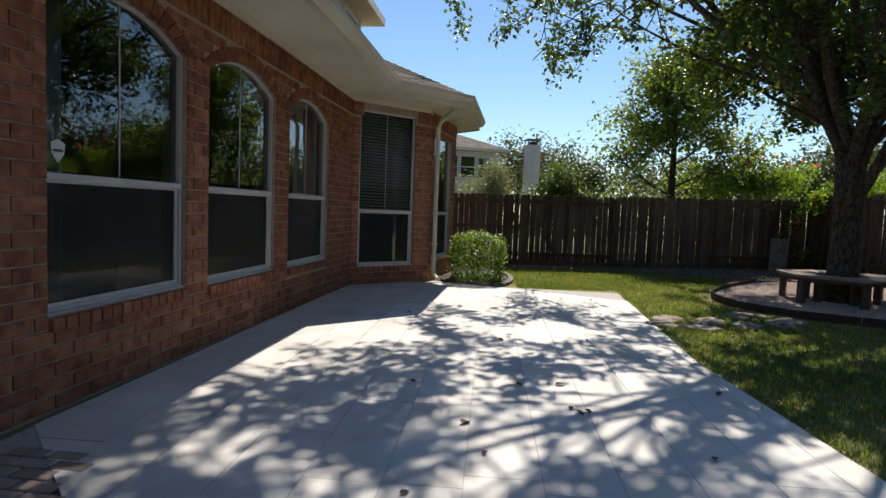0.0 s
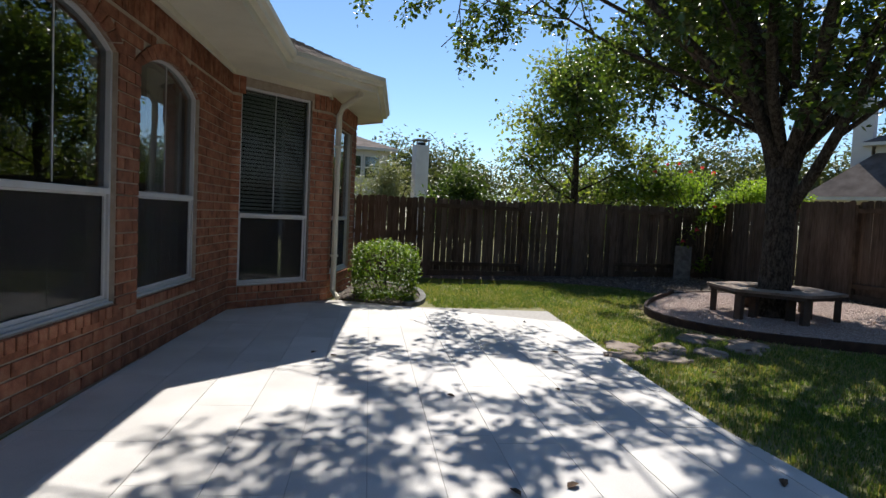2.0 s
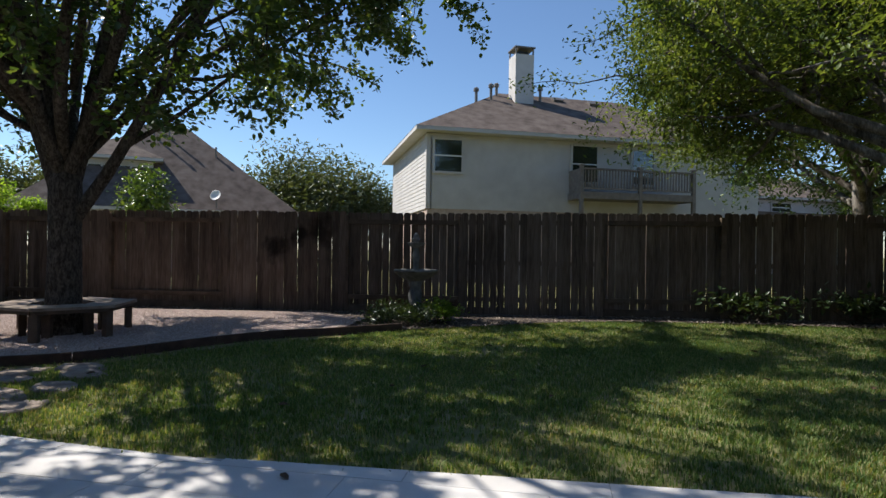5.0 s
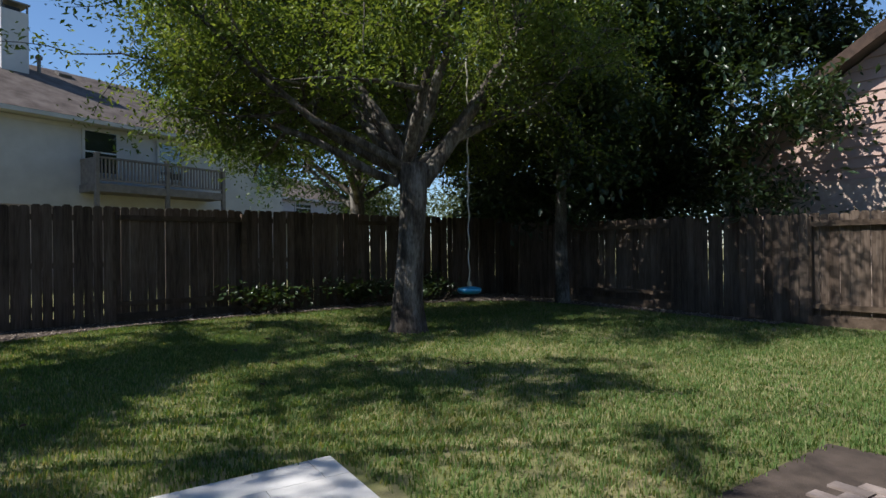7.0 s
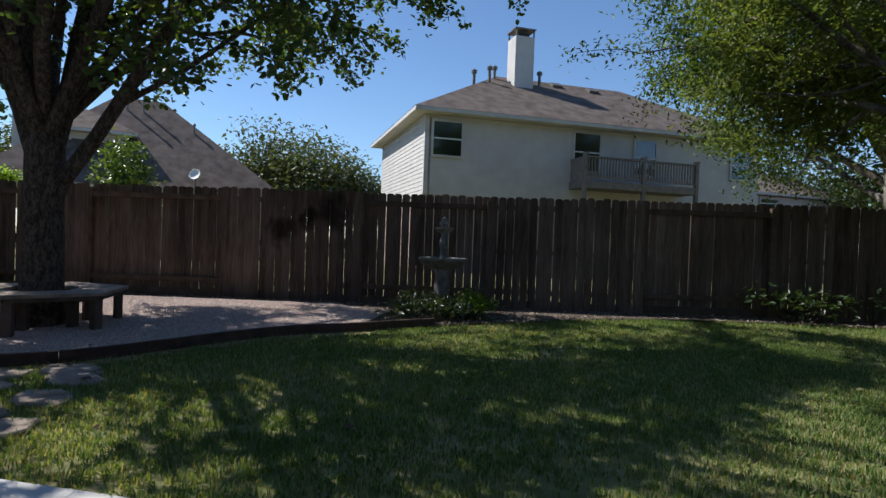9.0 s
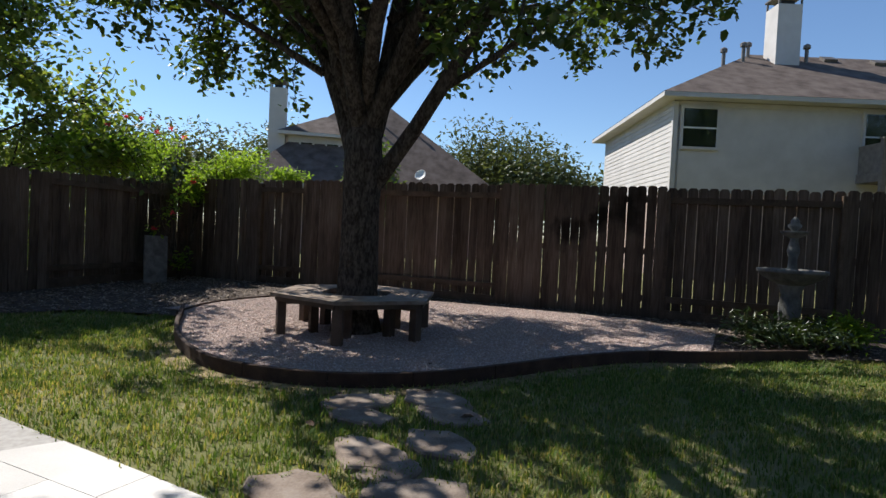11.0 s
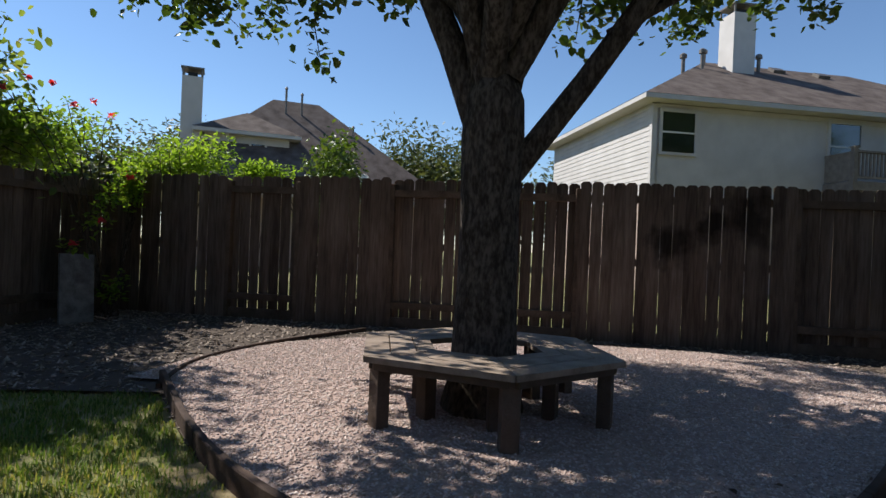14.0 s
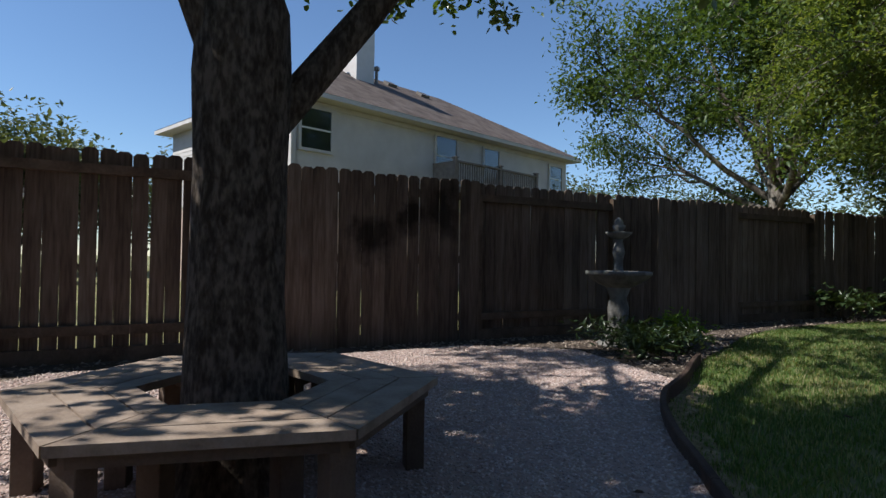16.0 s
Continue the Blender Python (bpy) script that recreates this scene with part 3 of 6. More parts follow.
def lay_bricks(wall, length, openings, near=None, soldier=True, corner=(0, 0)):
    """Bricks of a wall: each its own piece within the near stretch, the rest joined."""
    rng = random.Random(7)
    rest = bmesh.new()
    meshes = {}
    count = 0

    def put(x0, x1, z0, z1, out=0.0):
        nonlocal count
        w, h = round(x1 - x0, 3), round(z1 - z0, 3)
        if w < 0.03 or h < 0.02:
            return
        j = rng.uniform(-0.002, 0.002)
        if near and near[0] <= (x0 + x1) / 2 <= near[1] and count < 300:
            if (w, h) not in meshes:
                me = bpy.data.meshes.new("brick")
                b = bmesh.new()
                box(b, -w / 2, 0, -h / 2, w / 2, 0.05, h / 2, bevel=0.004)
                b.to_mesh(me)
                b.free()
                me.materials.append(M_BRICK)
                meshes[w, h] = me
            ob = new("brick", meshes[w, h])
            ob.parent = wall
            ob.matrix_basis = pose((x0 + x1) / 2, j - out, (z0 + z1) / 2)
            count += 1
        else:
            box(rest, x0, j - out, z0, x1, 0.05, z1)

    top = TOP - 0.26 if soldier else TOP
    for c in range(int(top / COURSE) + 1):
        z0, z1 = c * COURSE + JOINT / 2, min((c + 1) * COURSE - JOINT / 2, top - JOINT / 2)
        if z1 - z0 < 0.03:
            continue
        for a, b in free_spans(length, openings, (z0 + z1) / 2, 0.16 if openings and openings[0][4] > 0 else 0.0):
            x = a - (c % 2) * BRICK_L / 2 - (a % BRICK_L if a > 0.01 else 0)
            while x < b:
                put(max(x, a), min(x + BRICK_L - JOINT, b), z0, z1)
                x += BRICK_L
    if soldier:
        x = 0.0
        while x < length - 0.03:
            blocked = any(x0 - 0.01 < x < x1 - 0.05 and spring > TOP - 0.2 for x0, x1, z0, spring, rise in openings)
            if not blocked:
                put(x, min(x + COURSE - JOINT, length), TOP - 0.255, TOP - 0.01, 0.004)
            x += COURSE
    for x0, x1, z0, spring, rise in openings:
        n = max(1, round((x1 - x0) / COURSE))
        for i in range(n):
            put(x0 + (x1 - x0) * i / n + JOINT / 2, x0 + (x1 - x0) * (i + 1) / n - JOINT / 2, z0 - 0.1, z0 - 0.012, 0.03)
        if rise > 0:
            o, q = arch_outline(x0, x1, z0, spring, rise)[2:], arch_outline(x0 - 0.15, x1 + 0.15, z0, spring, rise + 0.15)[2:]
            for i in range(len(o) - 1):
                f = lambda p, s, k: (p[0] + (s[0] - p[0]) * k, p[1] + (s[1] - p[1]) * k)
                a0, a1, b0, b1 = f(o[i], o[i + 1], 0.06), f(o[i], o[i + 1], 0.94), f(q[i], q[i + 1], 0.06), f(q[i], q[i + 1], 0.94)
                upright(rest, [a0, a1, b1, b0], -0.008, 0.05)
    tagged(part("brickwork", rest, M_BRICK, wall), "further red bricks of the wall", kind="stuff")


def arched_window(name, label, parent_m, x0, x1, z0, spring, rise, rail, blinds=False, curtain=None, kind="structure", mullion=True, badge=False):
    """A sash window: frame, meeting rail, mullions, two panes, screen and sill."""
    w = thing(name, label, "window", parent_m, kind=kind)
    out = arch_outline(x0 + 0.004, x1 - 0.004, z0 + 0.004, spring, rise)
    t = 0.034
    inn = arch_outline(x0 + t, x1 - t, z0 + t, spring - (0 if rise else t), rise - 0.02 if rise else 0)
    part("window_frame", ring(bmesh.new(), out, inn, 0.05, 0.13), M_FRAME, w)
    part("meeting_rail", boxes((x0 + t, 0.04, rail - 0.03, x1 - t, 0.12, rail + 0.018), bevel=0.004), M_FRAME, w)
    c = (x0 + x1) / 2
    head = spring + (rise - 0.03 if rise else -t)
    if mullion:
        part("mullion", boxes((c - 0.005, 0.0795, rail + 0.03, c + 0.005, 0.0855, head)), M_FRAME, w)
        part("mullion", boxes((c - 0.005, 0.102, z0 + t, c + 0.005, 0.110, rail - 0.03)), M_FRAME, w)
    b = bmesh.new()
    lo_in = [(x0 + t, rail + 0.03), (x1 - t, rail + 0.03)] + inn[2:]
    upright(b, lo_in, 0.086, 0.090)
    part("pane", b, M_GLASS, w).visible_shadow = False
    part("pane", boxes((x0 + t, 0.096, z0 + t, x1 - t, 0.100, rail - 0.03)), M_GLASS, w).visible_shadow = False
    part("insect_screen", boxes((x0 + t, 0.0885, z0 + t, x1 - t, 0.0905, rail - 0.03)), M_MESH, w, "dark insect screen")
    part("sash", ring(bmesh.new(), [(x0 + t, z0 + t), (x1 - t, z0 + t), (x1 - t, rail - 0.03), (x0 + t, rail - 0.03)], [(x0 + t + 0.03, z0 + t + 0.03), (x1 - t - 0.03, z0 + t + 0.03), (x1 - t - 0.03, rail - 0.045), (x0 + t + 0.03, rail - 0.045)], 0.07, 0.085), M_FRAME, w)
    part("window_sill", boxes((x0 + 0.005, 0.015, z0 - 0.008, x1 - 0.005, 0.05, z0 + 0.012), bevel=0.003), M_FRAME, w)
    if badge:
        prof = [(-0.06, 0.05), (-0.05, -0.02), (0, -0.075), (0.05, -0.02), (0.06, 0.05), (0, 0.075)]
        b = bmesh.new()
        upright(b, [(x0 + 0.17 + px, rail + 0.16 + pz) for px, pz in prof], 0.080, 0.084)
        sticker = part("sticker", b, M_WHITE, w, "small white shield-shaped sticker on the glass")
        part("sticker_bar", boxes((x0 + 0.13, 0.078, rail + 0.155, x0 + 0.21, 0.0795, rail + 0.17)), M_DARK, sticker)
    if blinds:
        z = rail - 0.2
        for i in range(int((head - rail + 0.12) / 0.055)):
            zz = rail - 0.02 + i * 0.055
            b = bmesh.new()
            box(b, x0 + t + 0.01, -0.024, -0.002, x1 - t - 0.01, 0.024, 0.002)
            part("blind_slat", b, M_BLIND, w, m=pose(0, 0.145, zz, -42, 0, 0))
    if curtain:
        for xa, xb in curtain:
            V, F = [], []
            n = 40
            for i in range(n + 1):
                x = xa + (xb - xa) * i / n
                y = 0.24 + 0.03 * math.sin(i * 1.1) + 0.01 * math.sin(i * 2.7)
                V += [(x, y, z0 - 0.3), (x, y, spring + 0.15)]
            F = [(2 * i, 2 * i + 2, 2 * i + 3, 2 * i + 1) for i in range(n)]
            cur = raw("curtain", V, F, M_CURTAIN, w, "pale sheer curtain behind the glass", True)
            sol = cur.modifiers.new("thickness", "SOLIDIFY")
            sol.thickness = 0.004
    return w


wall_m, wall_len = wall_pose(K[0], K[1])
ABC = [(6.50, 8.00, 0.605, 2.58, 0.2), (8.36, 9.85, 0.58, 2.58, 0.2), (10.25, 11.76, 0.56, 2.58, 0.2)]
b = bmesh.new()
wall_core(b, wall_len, ABC)
wall_east = tagged(part("wall_east", b, M_MORTAR, m=wall_m), "red brick back wall of the house with arched windows", "wall", kind="structure")
arched_window("window_1", "arched white-framed sash window with a shield sticker", wall_m, *ABC[0], 1.485, curtain=[(6.5, 6.85)], badge=True)
arched_window("window_2", "arched white-framed sash window reflecting the trees", wall_m, *ABC[1], 1.485, curtain=None)
arched_window("window_3", "arched white-framed sash window with sheer curtains", wall_m, *ABC[2], 1.485, curtain=[(10.25, 10.62), (11.0, 11.76)])

bay_m, bay_len = wall_pose(K[1], K[2])
DW = [(0.14, 1.31, 0.32, 3.06, 0.0)]
b = bmesh.new()
wall_core(b, bay_len, DW)
wall_bay = tagged(part("wall_bay", b, M_MORTAR, m=bay_m), "slanting red brick bay wall with one tall window", "wall", kind="structure")
arched_window("window_4", "tall white-framed window with closed slatted blinds", bay_m, *DW[0], 1.305, blinds=True)

side_m, side_len = wall_pose(K[2], K[3])
EW = [(0.16, 1.48, 0.40, 2.85, 0.0)]
b = bmesh.new()
wall_core(b, side_len, EW)
wall_side = tagged(part("wall_side", b, M_MORTAR, m=side_m), "narrow red brick bay front with one window", "wall", kind="structure")
arched_window("window_5", "tall narrow white-framed window in the bay", side_m, *EW[0], 1.305, mullion=False)

back_m, back_len = wall_pose(K[3], K[4])
b = bmesh.new()
wall_core(b, back_len, [])
wall_back = tagged(part("wall_back", b, M_MORTAR, m=back_m), "slanting red brick back side of the bay", "wall", kind="structure")
far_m, far_len = wall_pose(K[4], K[5])
b = bmesh.new()
wall_core(b, far_len, [])
wall_far = tagged(part("wall_far", b, M_MORTAR, m=far_m), "plain red brick house wall by the fence", "wall", kind="structure")

# rooms behind the glass: closed dark shells, their dimness put into the colour
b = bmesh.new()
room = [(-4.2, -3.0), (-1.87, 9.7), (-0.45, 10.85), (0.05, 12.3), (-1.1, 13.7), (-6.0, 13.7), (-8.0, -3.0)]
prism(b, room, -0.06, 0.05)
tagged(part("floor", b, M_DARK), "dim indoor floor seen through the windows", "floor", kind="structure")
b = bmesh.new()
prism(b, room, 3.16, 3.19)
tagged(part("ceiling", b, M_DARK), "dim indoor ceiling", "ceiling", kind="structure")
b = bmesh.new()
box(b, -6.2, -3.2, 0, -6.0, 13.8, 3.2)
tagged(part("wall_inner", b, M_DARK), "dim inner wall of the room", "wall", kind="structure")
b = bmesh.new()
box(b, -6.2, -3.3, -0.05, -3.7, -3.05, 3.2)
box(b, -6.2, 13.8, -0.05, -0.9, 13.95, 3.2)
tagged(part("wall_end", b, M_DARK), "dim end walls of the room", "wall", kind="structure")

# eaves, gutter and roof
EAVE = [(-3.26, -3.6), (-0.89, 9.13), (0.41, 10.04), (0.99, 12.78), (-0.62, 15.1)]


def inset(line, d):
    """The line moved d to its left, mitred."""
    out = []
    for i, p in enumerate(line):
        dirs = []
        if i > 0:
            dirs.append(Vector((p[0] - line[i - 1][0], p[1] - line[i - 1][1])).normalized())
        if i < len(line) - 1:
            dirs.append(Vector((line[i + 1][0] - p[0], line[i + 1][1] - p[1])).normalized())
        ns = [Vector((-q.y, q.x)) for q in dirs]
        nrm = sum(ns, Vector((0, 0))).normalized()
        k = d / max(0.3, nrm.dot(ns[0]))
        out.append((p[0] + nrm.x * k, p[1] + nrm.y * k))
    return out


def strip(bm, line_a, za, line_b, zb):
    a = [bm.verts.new((x, y, za)) for x, y in line_a]
    b = [bm.verts.new((x, y, zb)) for x, y in line_b]
    for i in range(len(a) - 1):
        bm.faces.new((a[i], a[i + 1], b[i + 1], b[i]))


def sweep(bm, line, profile):
    """Sweeps a closed (inset, z) profile along a flat line."""
    rows = [[bm.verts.new((x, y, z)) for x, y in inset(line, d)] for d, z in profile]
    n = len(rows)
    for k in range(n):
        a, b2 = rows[k], rows[(k + 1) % n]
        for i in range(len(line) - 1):
            bm.faces.new((a[i], a[i + 1], b2[i + 1], b2[i]))
    for e in (0, -1):
        bm.faces.new([r[e] for r in rows])
    bmesh.ops.recalc_face_normals(bm, faces=bm.faces)
    return bm


roof = thing("roof", "low brown shingle roof with cream eaves and gutter", "roof", kind="structure")
part("soffit", sweep(bmesh.new(), EAVE, [(0.02, 3.205), (0.95, 3.205), (0.95, 3.225), (0.02, 3.225)]), M_TRIM, roof, "cream painted soffit")
part("frieze", sweep(bmesh.new(), EAVE, [(0.70, 3.135), (0.735, 3.135), (0.735, 3.203), (0.70, 3.203)]), M_TRIM, roof)
part("fascia", sweep(bmesh.new(), EAVE, [(0.0, 3.18), (0.025, 3.18), (0.025, 3.40), (0.0, 3.40)]), M_TRIM, roof)
part("gutter", sweep(bmesh.new(), EAVE, [(-0.002, 3.27), (-0.07, 3.27), (-0.085, 3.31), (-0.115, 3.34), (-0.12, 3.395), (-0.105, 3.395), (-0.07, 3.33), (-0.002, 3.29)]), M_TRIM, roof, "cream metal gutter")
SLOPE = 0.46
b = bmesh.new()
sweep(b, EAVE, [(-0.03, 3.40), (3.2, 3.40 + 3.2 * SLOPE), (3.2, 3.36 + 3.2 * SLOPE), (0.05, 3.36)])
part("roof_deck", b, M_SHINGLE, roof)
rng = random.Random(3)
sv, sf = [], []
for c in range(19):
    d0, d1 = -0.04 + c * 0.15, -0.04 + c * 0.15 + 0.17
    za, zb = 3.40 + d0 * SLOPE + 0.022, 3.40 + d1 * SLOPE + 0.006
    la, lb = inset(EAVE, d0), inset(EAVE, d1)
    for i in range(len(EAVE) - 1):
        L = math.dist(la[i], la[i + 1])
        n = max(1, int(L / 0.3))
        for k in range(n):
            f0, f1 = k / n, (k + 1) / n - 0.012
            up = rng.uniform(-0.003, 0.004)
            q = [tuple(p[i][j] + (p[i + 1][j] - p[i][j]) * f for j in (0, 1)) for p, f in ((la, f0), (la, f1), (lb, f1), (lb, f0))]
            s = len(sv)
            sv += [(*q[0], za + up), (*q[1], za + up), (*q[2], zb), (*q[3], zb), (*q[0], za - 0.014), (*q[1], za - 0.014)]
            sf += [(s, s + 1, s + 2, s + 3), (s + 4, s + 5, s + 1, s)]
tagged(raw("shingles", sv, sf, M_SHINGLE, roof), kind="stuff")

# downspout at the bay's corner
ds = thing("downspout", "cream painted metal downspout at the bay's corner", "downspout", pose(-0.10, 10.68, 0))
V, F = [], []
tube(V, F, [Vector(p) for p in ((0.30, -0.50, 3.28), (0.29, -0.48, 3.16), (0.08, -0.14, 3.02), (0.03, -0.05, 2.9), (0.03, -0.05, 0.16), (0.10, -0.16, 0.06))], [0.045] * 6, 8)
raw("pipe", V, F, M_TRIM, ds, smooth=False)
for z in (0.7, 2.4):
    part("strap", boxes((-0.03, -0.11, z, 0.09, 0.03, z + 0.03)), M_TRIM, ds)

# upper storey
up = thing("upper_storey", "cream upper storey set back above the roof", "house wall", kind="structure")
um = Matrix.Translation((-1.75, 14.3, 0)) @ Matrix.Rotation(math.atan2(1, 0.186), 4, "Z")
part("wall", boxes((-11.0, 0, 3.6, -0.45, 6.0, 5.8)), M_TRIM, up, m=um)
part("corner_board", boxes((-0.56, -0.02, 3.6, -0.44, 0.1, 5.75)), M_WHITE, up, m=um)
part("eave", boxes((-11.4, -0.5, 5.78, 0.0, 6.4, 5.96)), M_TRIM, up, m=um)
b = bmesh.new()
for o in ((-11.4, -0.5, 6.4), ):
    v = [b.verts.new(c) for c in ((-11.4, -0.5, 5.96), (0.05, -0.5, 5.96), (0.05, 6.4, 5.96), (-11.4, 6.4, 5.96), (-8.0, 2.95, 7.5), (-3.4, 2.95, 7.5))]
    for f in ((0, 1, 5, 4), (1, 2, 5), (2, 3, 4, 5), (3, 0, 4), (3, 2, 1, 0)):
        b.faces.new([v[i] for i in f])
part("roof", b, M_SHINGLE, up, m=um)
uw = part("window", ring(bmesh.new(), [(-1.95, 4.75), (-0.75, 4.75), (-0.75, 5.65), (-1.95, 5.65)], [(-1.87, 4.83), (-0.83, 4.83), (-0.83, 5.57), (-1.87, 5.57)], -0.05, 0.02), M_WHITE, up, m=um)
part("pane", boxes((-1.87, -0.02, 4.83, -0.83, -0.012, 5.57)), M_GLASS, uw)
# the unlit room behind the glass, painted as a near-black sheet
part("backing", boxes((-1.87, -0.008, 4.83, -0.83, -0.003, 5.57)), M_NEARBLACK, uw)


# ---- fences ----
def fence(name, label, a, b, panels, top, first_proud, seed, rot=None, base_lift=0.02):
    """A picket fence between two corners: posts, rails and pickets that change sides panel by panel. The local y points away from the yard."""
    rng = random.Random(seed)
    m, length = wall_pose(a, b)
    f = thing(name, label, "fence", m)
    post = rail = None
    shapes = []
    for k in range(6):
        bm = bmesh.new()
        w, h, t = 0.1355, top - 0.06, 0.018
        dz = rng.uniform(-0.02, 0.02)
        ear = 0.03
        o = [(-w / 2, 0), (w / 2, 0), (w / 2, h - ear + dz), (w / 2 - 0.03, h + dz), (-w / 2 + 0.03, h + dz), (-w / 2, h - ear + dz)]
        upright(bm, o, 0, t)
        p = part("picket", bm, M_FENCE, f)
        shapes.append(p)
    first = [True] * 6
    for i, (x0, x1) in enumerate(zip(panels, panels[1:])):
        proud = (i % 2 == 0) == first_proud
        y = -0.055 if proud else 0.04
        n = max(1, round((x1 - x0) / 0.143))
        for k in range(n):
            x = x0 + (x1 - x0) * (k + 0.5) / n
            wm = m @ Vector((x, 0, 0))
            z = gz(wm.x, wm.y) + base_lift + rng.uniform(-0.012, 0.012)
            mm = pose(x + rng.uniform(-0.004, 0.004), y + rng.uniform(-0.004, 0.004), z, rng.uniform(-0.4, 0.4), rng.uniform(-0.35, 0.35), rng.uniform(-1.2, 1.2))
            s = rng.randrange(6)
            if first[s]:
                shapes[s].matrix_basis = mm
                first[s] = False
            else:
                share("picket", shapes[s], f, mm)
        zc = gz((m @ Vector(((x0 + x1) / 2, 0, 0))).x, (m @ Vector(((x0 + x1) / 2, 0, 0))).y) + base_lift
        for zr in ((0.30, 1.0, top - 0.24) if proud else (0.30, top - 0.24)):
            bm = boxes((x0, -0.036, zc + zr - 0.045, x1, 0.038, zc + zr + 0.045))
            part("rail", bm, M_RAIL, f)
        bm = boxes((x0, -0.03, zc - 0.10, x1, 0.008, zc + 0.14))
        part("kickboard", bm, M_RAIL, f)
    for x in panels:
        wm = m @ Vector((x, 0, 0))
        z = gz(wm.x, wm.y)
        mm = pose(x, 0.0, z)
        if post is None:
            post = part("post", boxes((-0.05, -0.05, -0.2, 0.05, 0.05, top - 0.1), bevel=0.006), M_RAIL, f, m=mm)
        else:
            share("post", post, f, mm)
    for s, used in enumerate(first):
        if used:
            bpy.data.objects.remove(shapes[s])
    return f


EA, EB = (9.055, -8.9), (10.21, 14.2)
ylen = math.dist(EA, EB)
east = [0.0] + [(y + 8.9) * ylen / 23.1 for y in (-6.85, -4.4, -1.97, 0.27, 2.93, 5.2, 7.7, 10.13, 11.4, 12.45)] + [ylen]
fence("fence", "weathered brown picket fence with alternating panels", EB, EA, [ylen - v for v in east[::-1]], 2.02, True, 5)
NA, NB = (-0.55, 14.74), (10.12, 14.2)
nlen = math.dist(NA, NB)
fence("fence", "weathered brown picket fence behind the lawn", NA, NB, [0.0] + [(x + 0.55) * nlen / 10.67 for x in (2.5, 4.85, 7.3)] + [nlen], 1.90, True, 6)
SA, SB = (9.0, -8.95), (-6.0, -8.2)
slen = math.dist(SA, SB)
fence("fence", "weathered picket fence dappled with sunlight", SA, SB, [min(slen, 2.44 * i) for i in range(7)] + [slen], 1.92, True, 8)

# ---- the tree with its bench ----
def grow_tree(name, label, base, trunk_pts, trunk_rad, limbs, bark, leaf, n_leaf, leaf_size, seed, crown, sub=5, twigs=6, droop=0.35, spread=0.42, sides=14, narrow=0.6, group="", hang=0.0, part_leafed=1.0, low=None, bough_leafed=1.0, rounded=False, bend=0.10):
    """A tree: trunk, limbs with two orders of side branches, and leaves round the last ones. crown: centre and radii that hold the leaves."""
    rng = np.random.default_rng(seed)
    pr = random.Random(seed)
    t = thing(name, label, "tree", pose(*base), group)
    V, F = [], []
    tube(V, F, [Vector(p) for p in trunk_pts], trunk_rad, sides, 0.035, pr)
    raw("trunk", V, F, bark, t, smooth=True)
    ends, V, F = [], [], []
    cc, cr = Vector(crown[0]), crown[1]

    def within(p, grow=1.0):
        q = p - cc
        return (q.x / cr[0]) ** 2 + (q.y / cr[1]) ** 2 + (q.z / cr[2]) ** 2 < grow

    for start, way, length, r in limbs:
        pts, rad = branch(rng, start, way, length, r, r * 0.25, 8, bend, 0.03)
        lv, lf = [], []
        tube(lv, lf, pts, rad, 8, 0.03, pr)
        raw("limb", lv, lf, bark, t, smooth=True)
        main = (pts[-1] - pts[0]).normalized()
        for k in range(sub):
            i = rng.integers(3, 9)
            side = Vector((rng.normal(), rng.normal(), rng.normal(0.1, 0.6))).normalized()
            w = (main * 0.55 + side).normalized()
            p2, r2 = branch(rng, pts[i], w, length * rng.uniform(0.3, 0.55), rad[i] * 0.6, 0.012, 6, 0.16, 0.0)
            if not within(p2[-1], 1.15):
                p2 = [pts[i] + (q - pts[i]) * 0.6 for q in p2]
            leafed = rng.random() < (bough_leafed(p2[-1]) if callable(bough_leafed) else bough_leafed)
            if low and any(q2.z < low(q2) - 0.2 for q2 in p2[2:]):
                continue
            if not leafed and (p2[-1].z < pts[i].z + 0.35 or p2[-1].z < 5.2):
                continue
            tube(V, F, p2, r2, 6)
            for q in range(twigs):
                j = rng.integers(2, 7)
                w3 = ((p2[-1] - p2[0]).normalized() * 0.4 + Vector((rng.normal(), rng.normal(), rng.normal(-0.15 - hang, 0.5)))).normalized()
                p3, r3 = branch(rng, p2[j], w3, rng.uniform(0.5, 1.1) * (1 + hang), 0.012, 0.004, 4, 0.2, -0.04 - hang * 0.15)
                if low and any(q3.z < low(q3) for q3 in p3):
                    continue
                if leafed and rng.random() < part_leafed:
                    tube(V, F, p3, r3, 4)
                    ends += p3[1:]
        for q in range(4):
            if callable(bough_leafed) and rng.random() > bough_leafed(pts[-1]) + 0.1:
                continue
            p3, r3 = branch(rng, pts[-1], main + Vector((rng.normal(0, .6), rng.normal(0, .6), rng.normal(0, .4))), rng.uniform(0.6, 1.2), 0.02, 0.005, 4, 0.2, 0.0)
            tube(V, F, p3, r3, 4)
            ends += p3[1:]
    tagged(raw("branchwork", V, F, bark, t, smooth=True), kind="stuff")
    E = np.array([tuple(e) for e in ends])
    pick = E[rng.integers(0, len(E), n_leaf)]
    P = pick + rng.normal(0, spread * 0.5, (n_leaf, 3)) * np.array([1, 1, 0.8])
    S = leaf_size * rng.uniform(0.6, 1.25, n_leaf)
    leaf_mesh("crown", P, S, leaf, t, rng, droop, narrow, rounded=rounded)
    return t


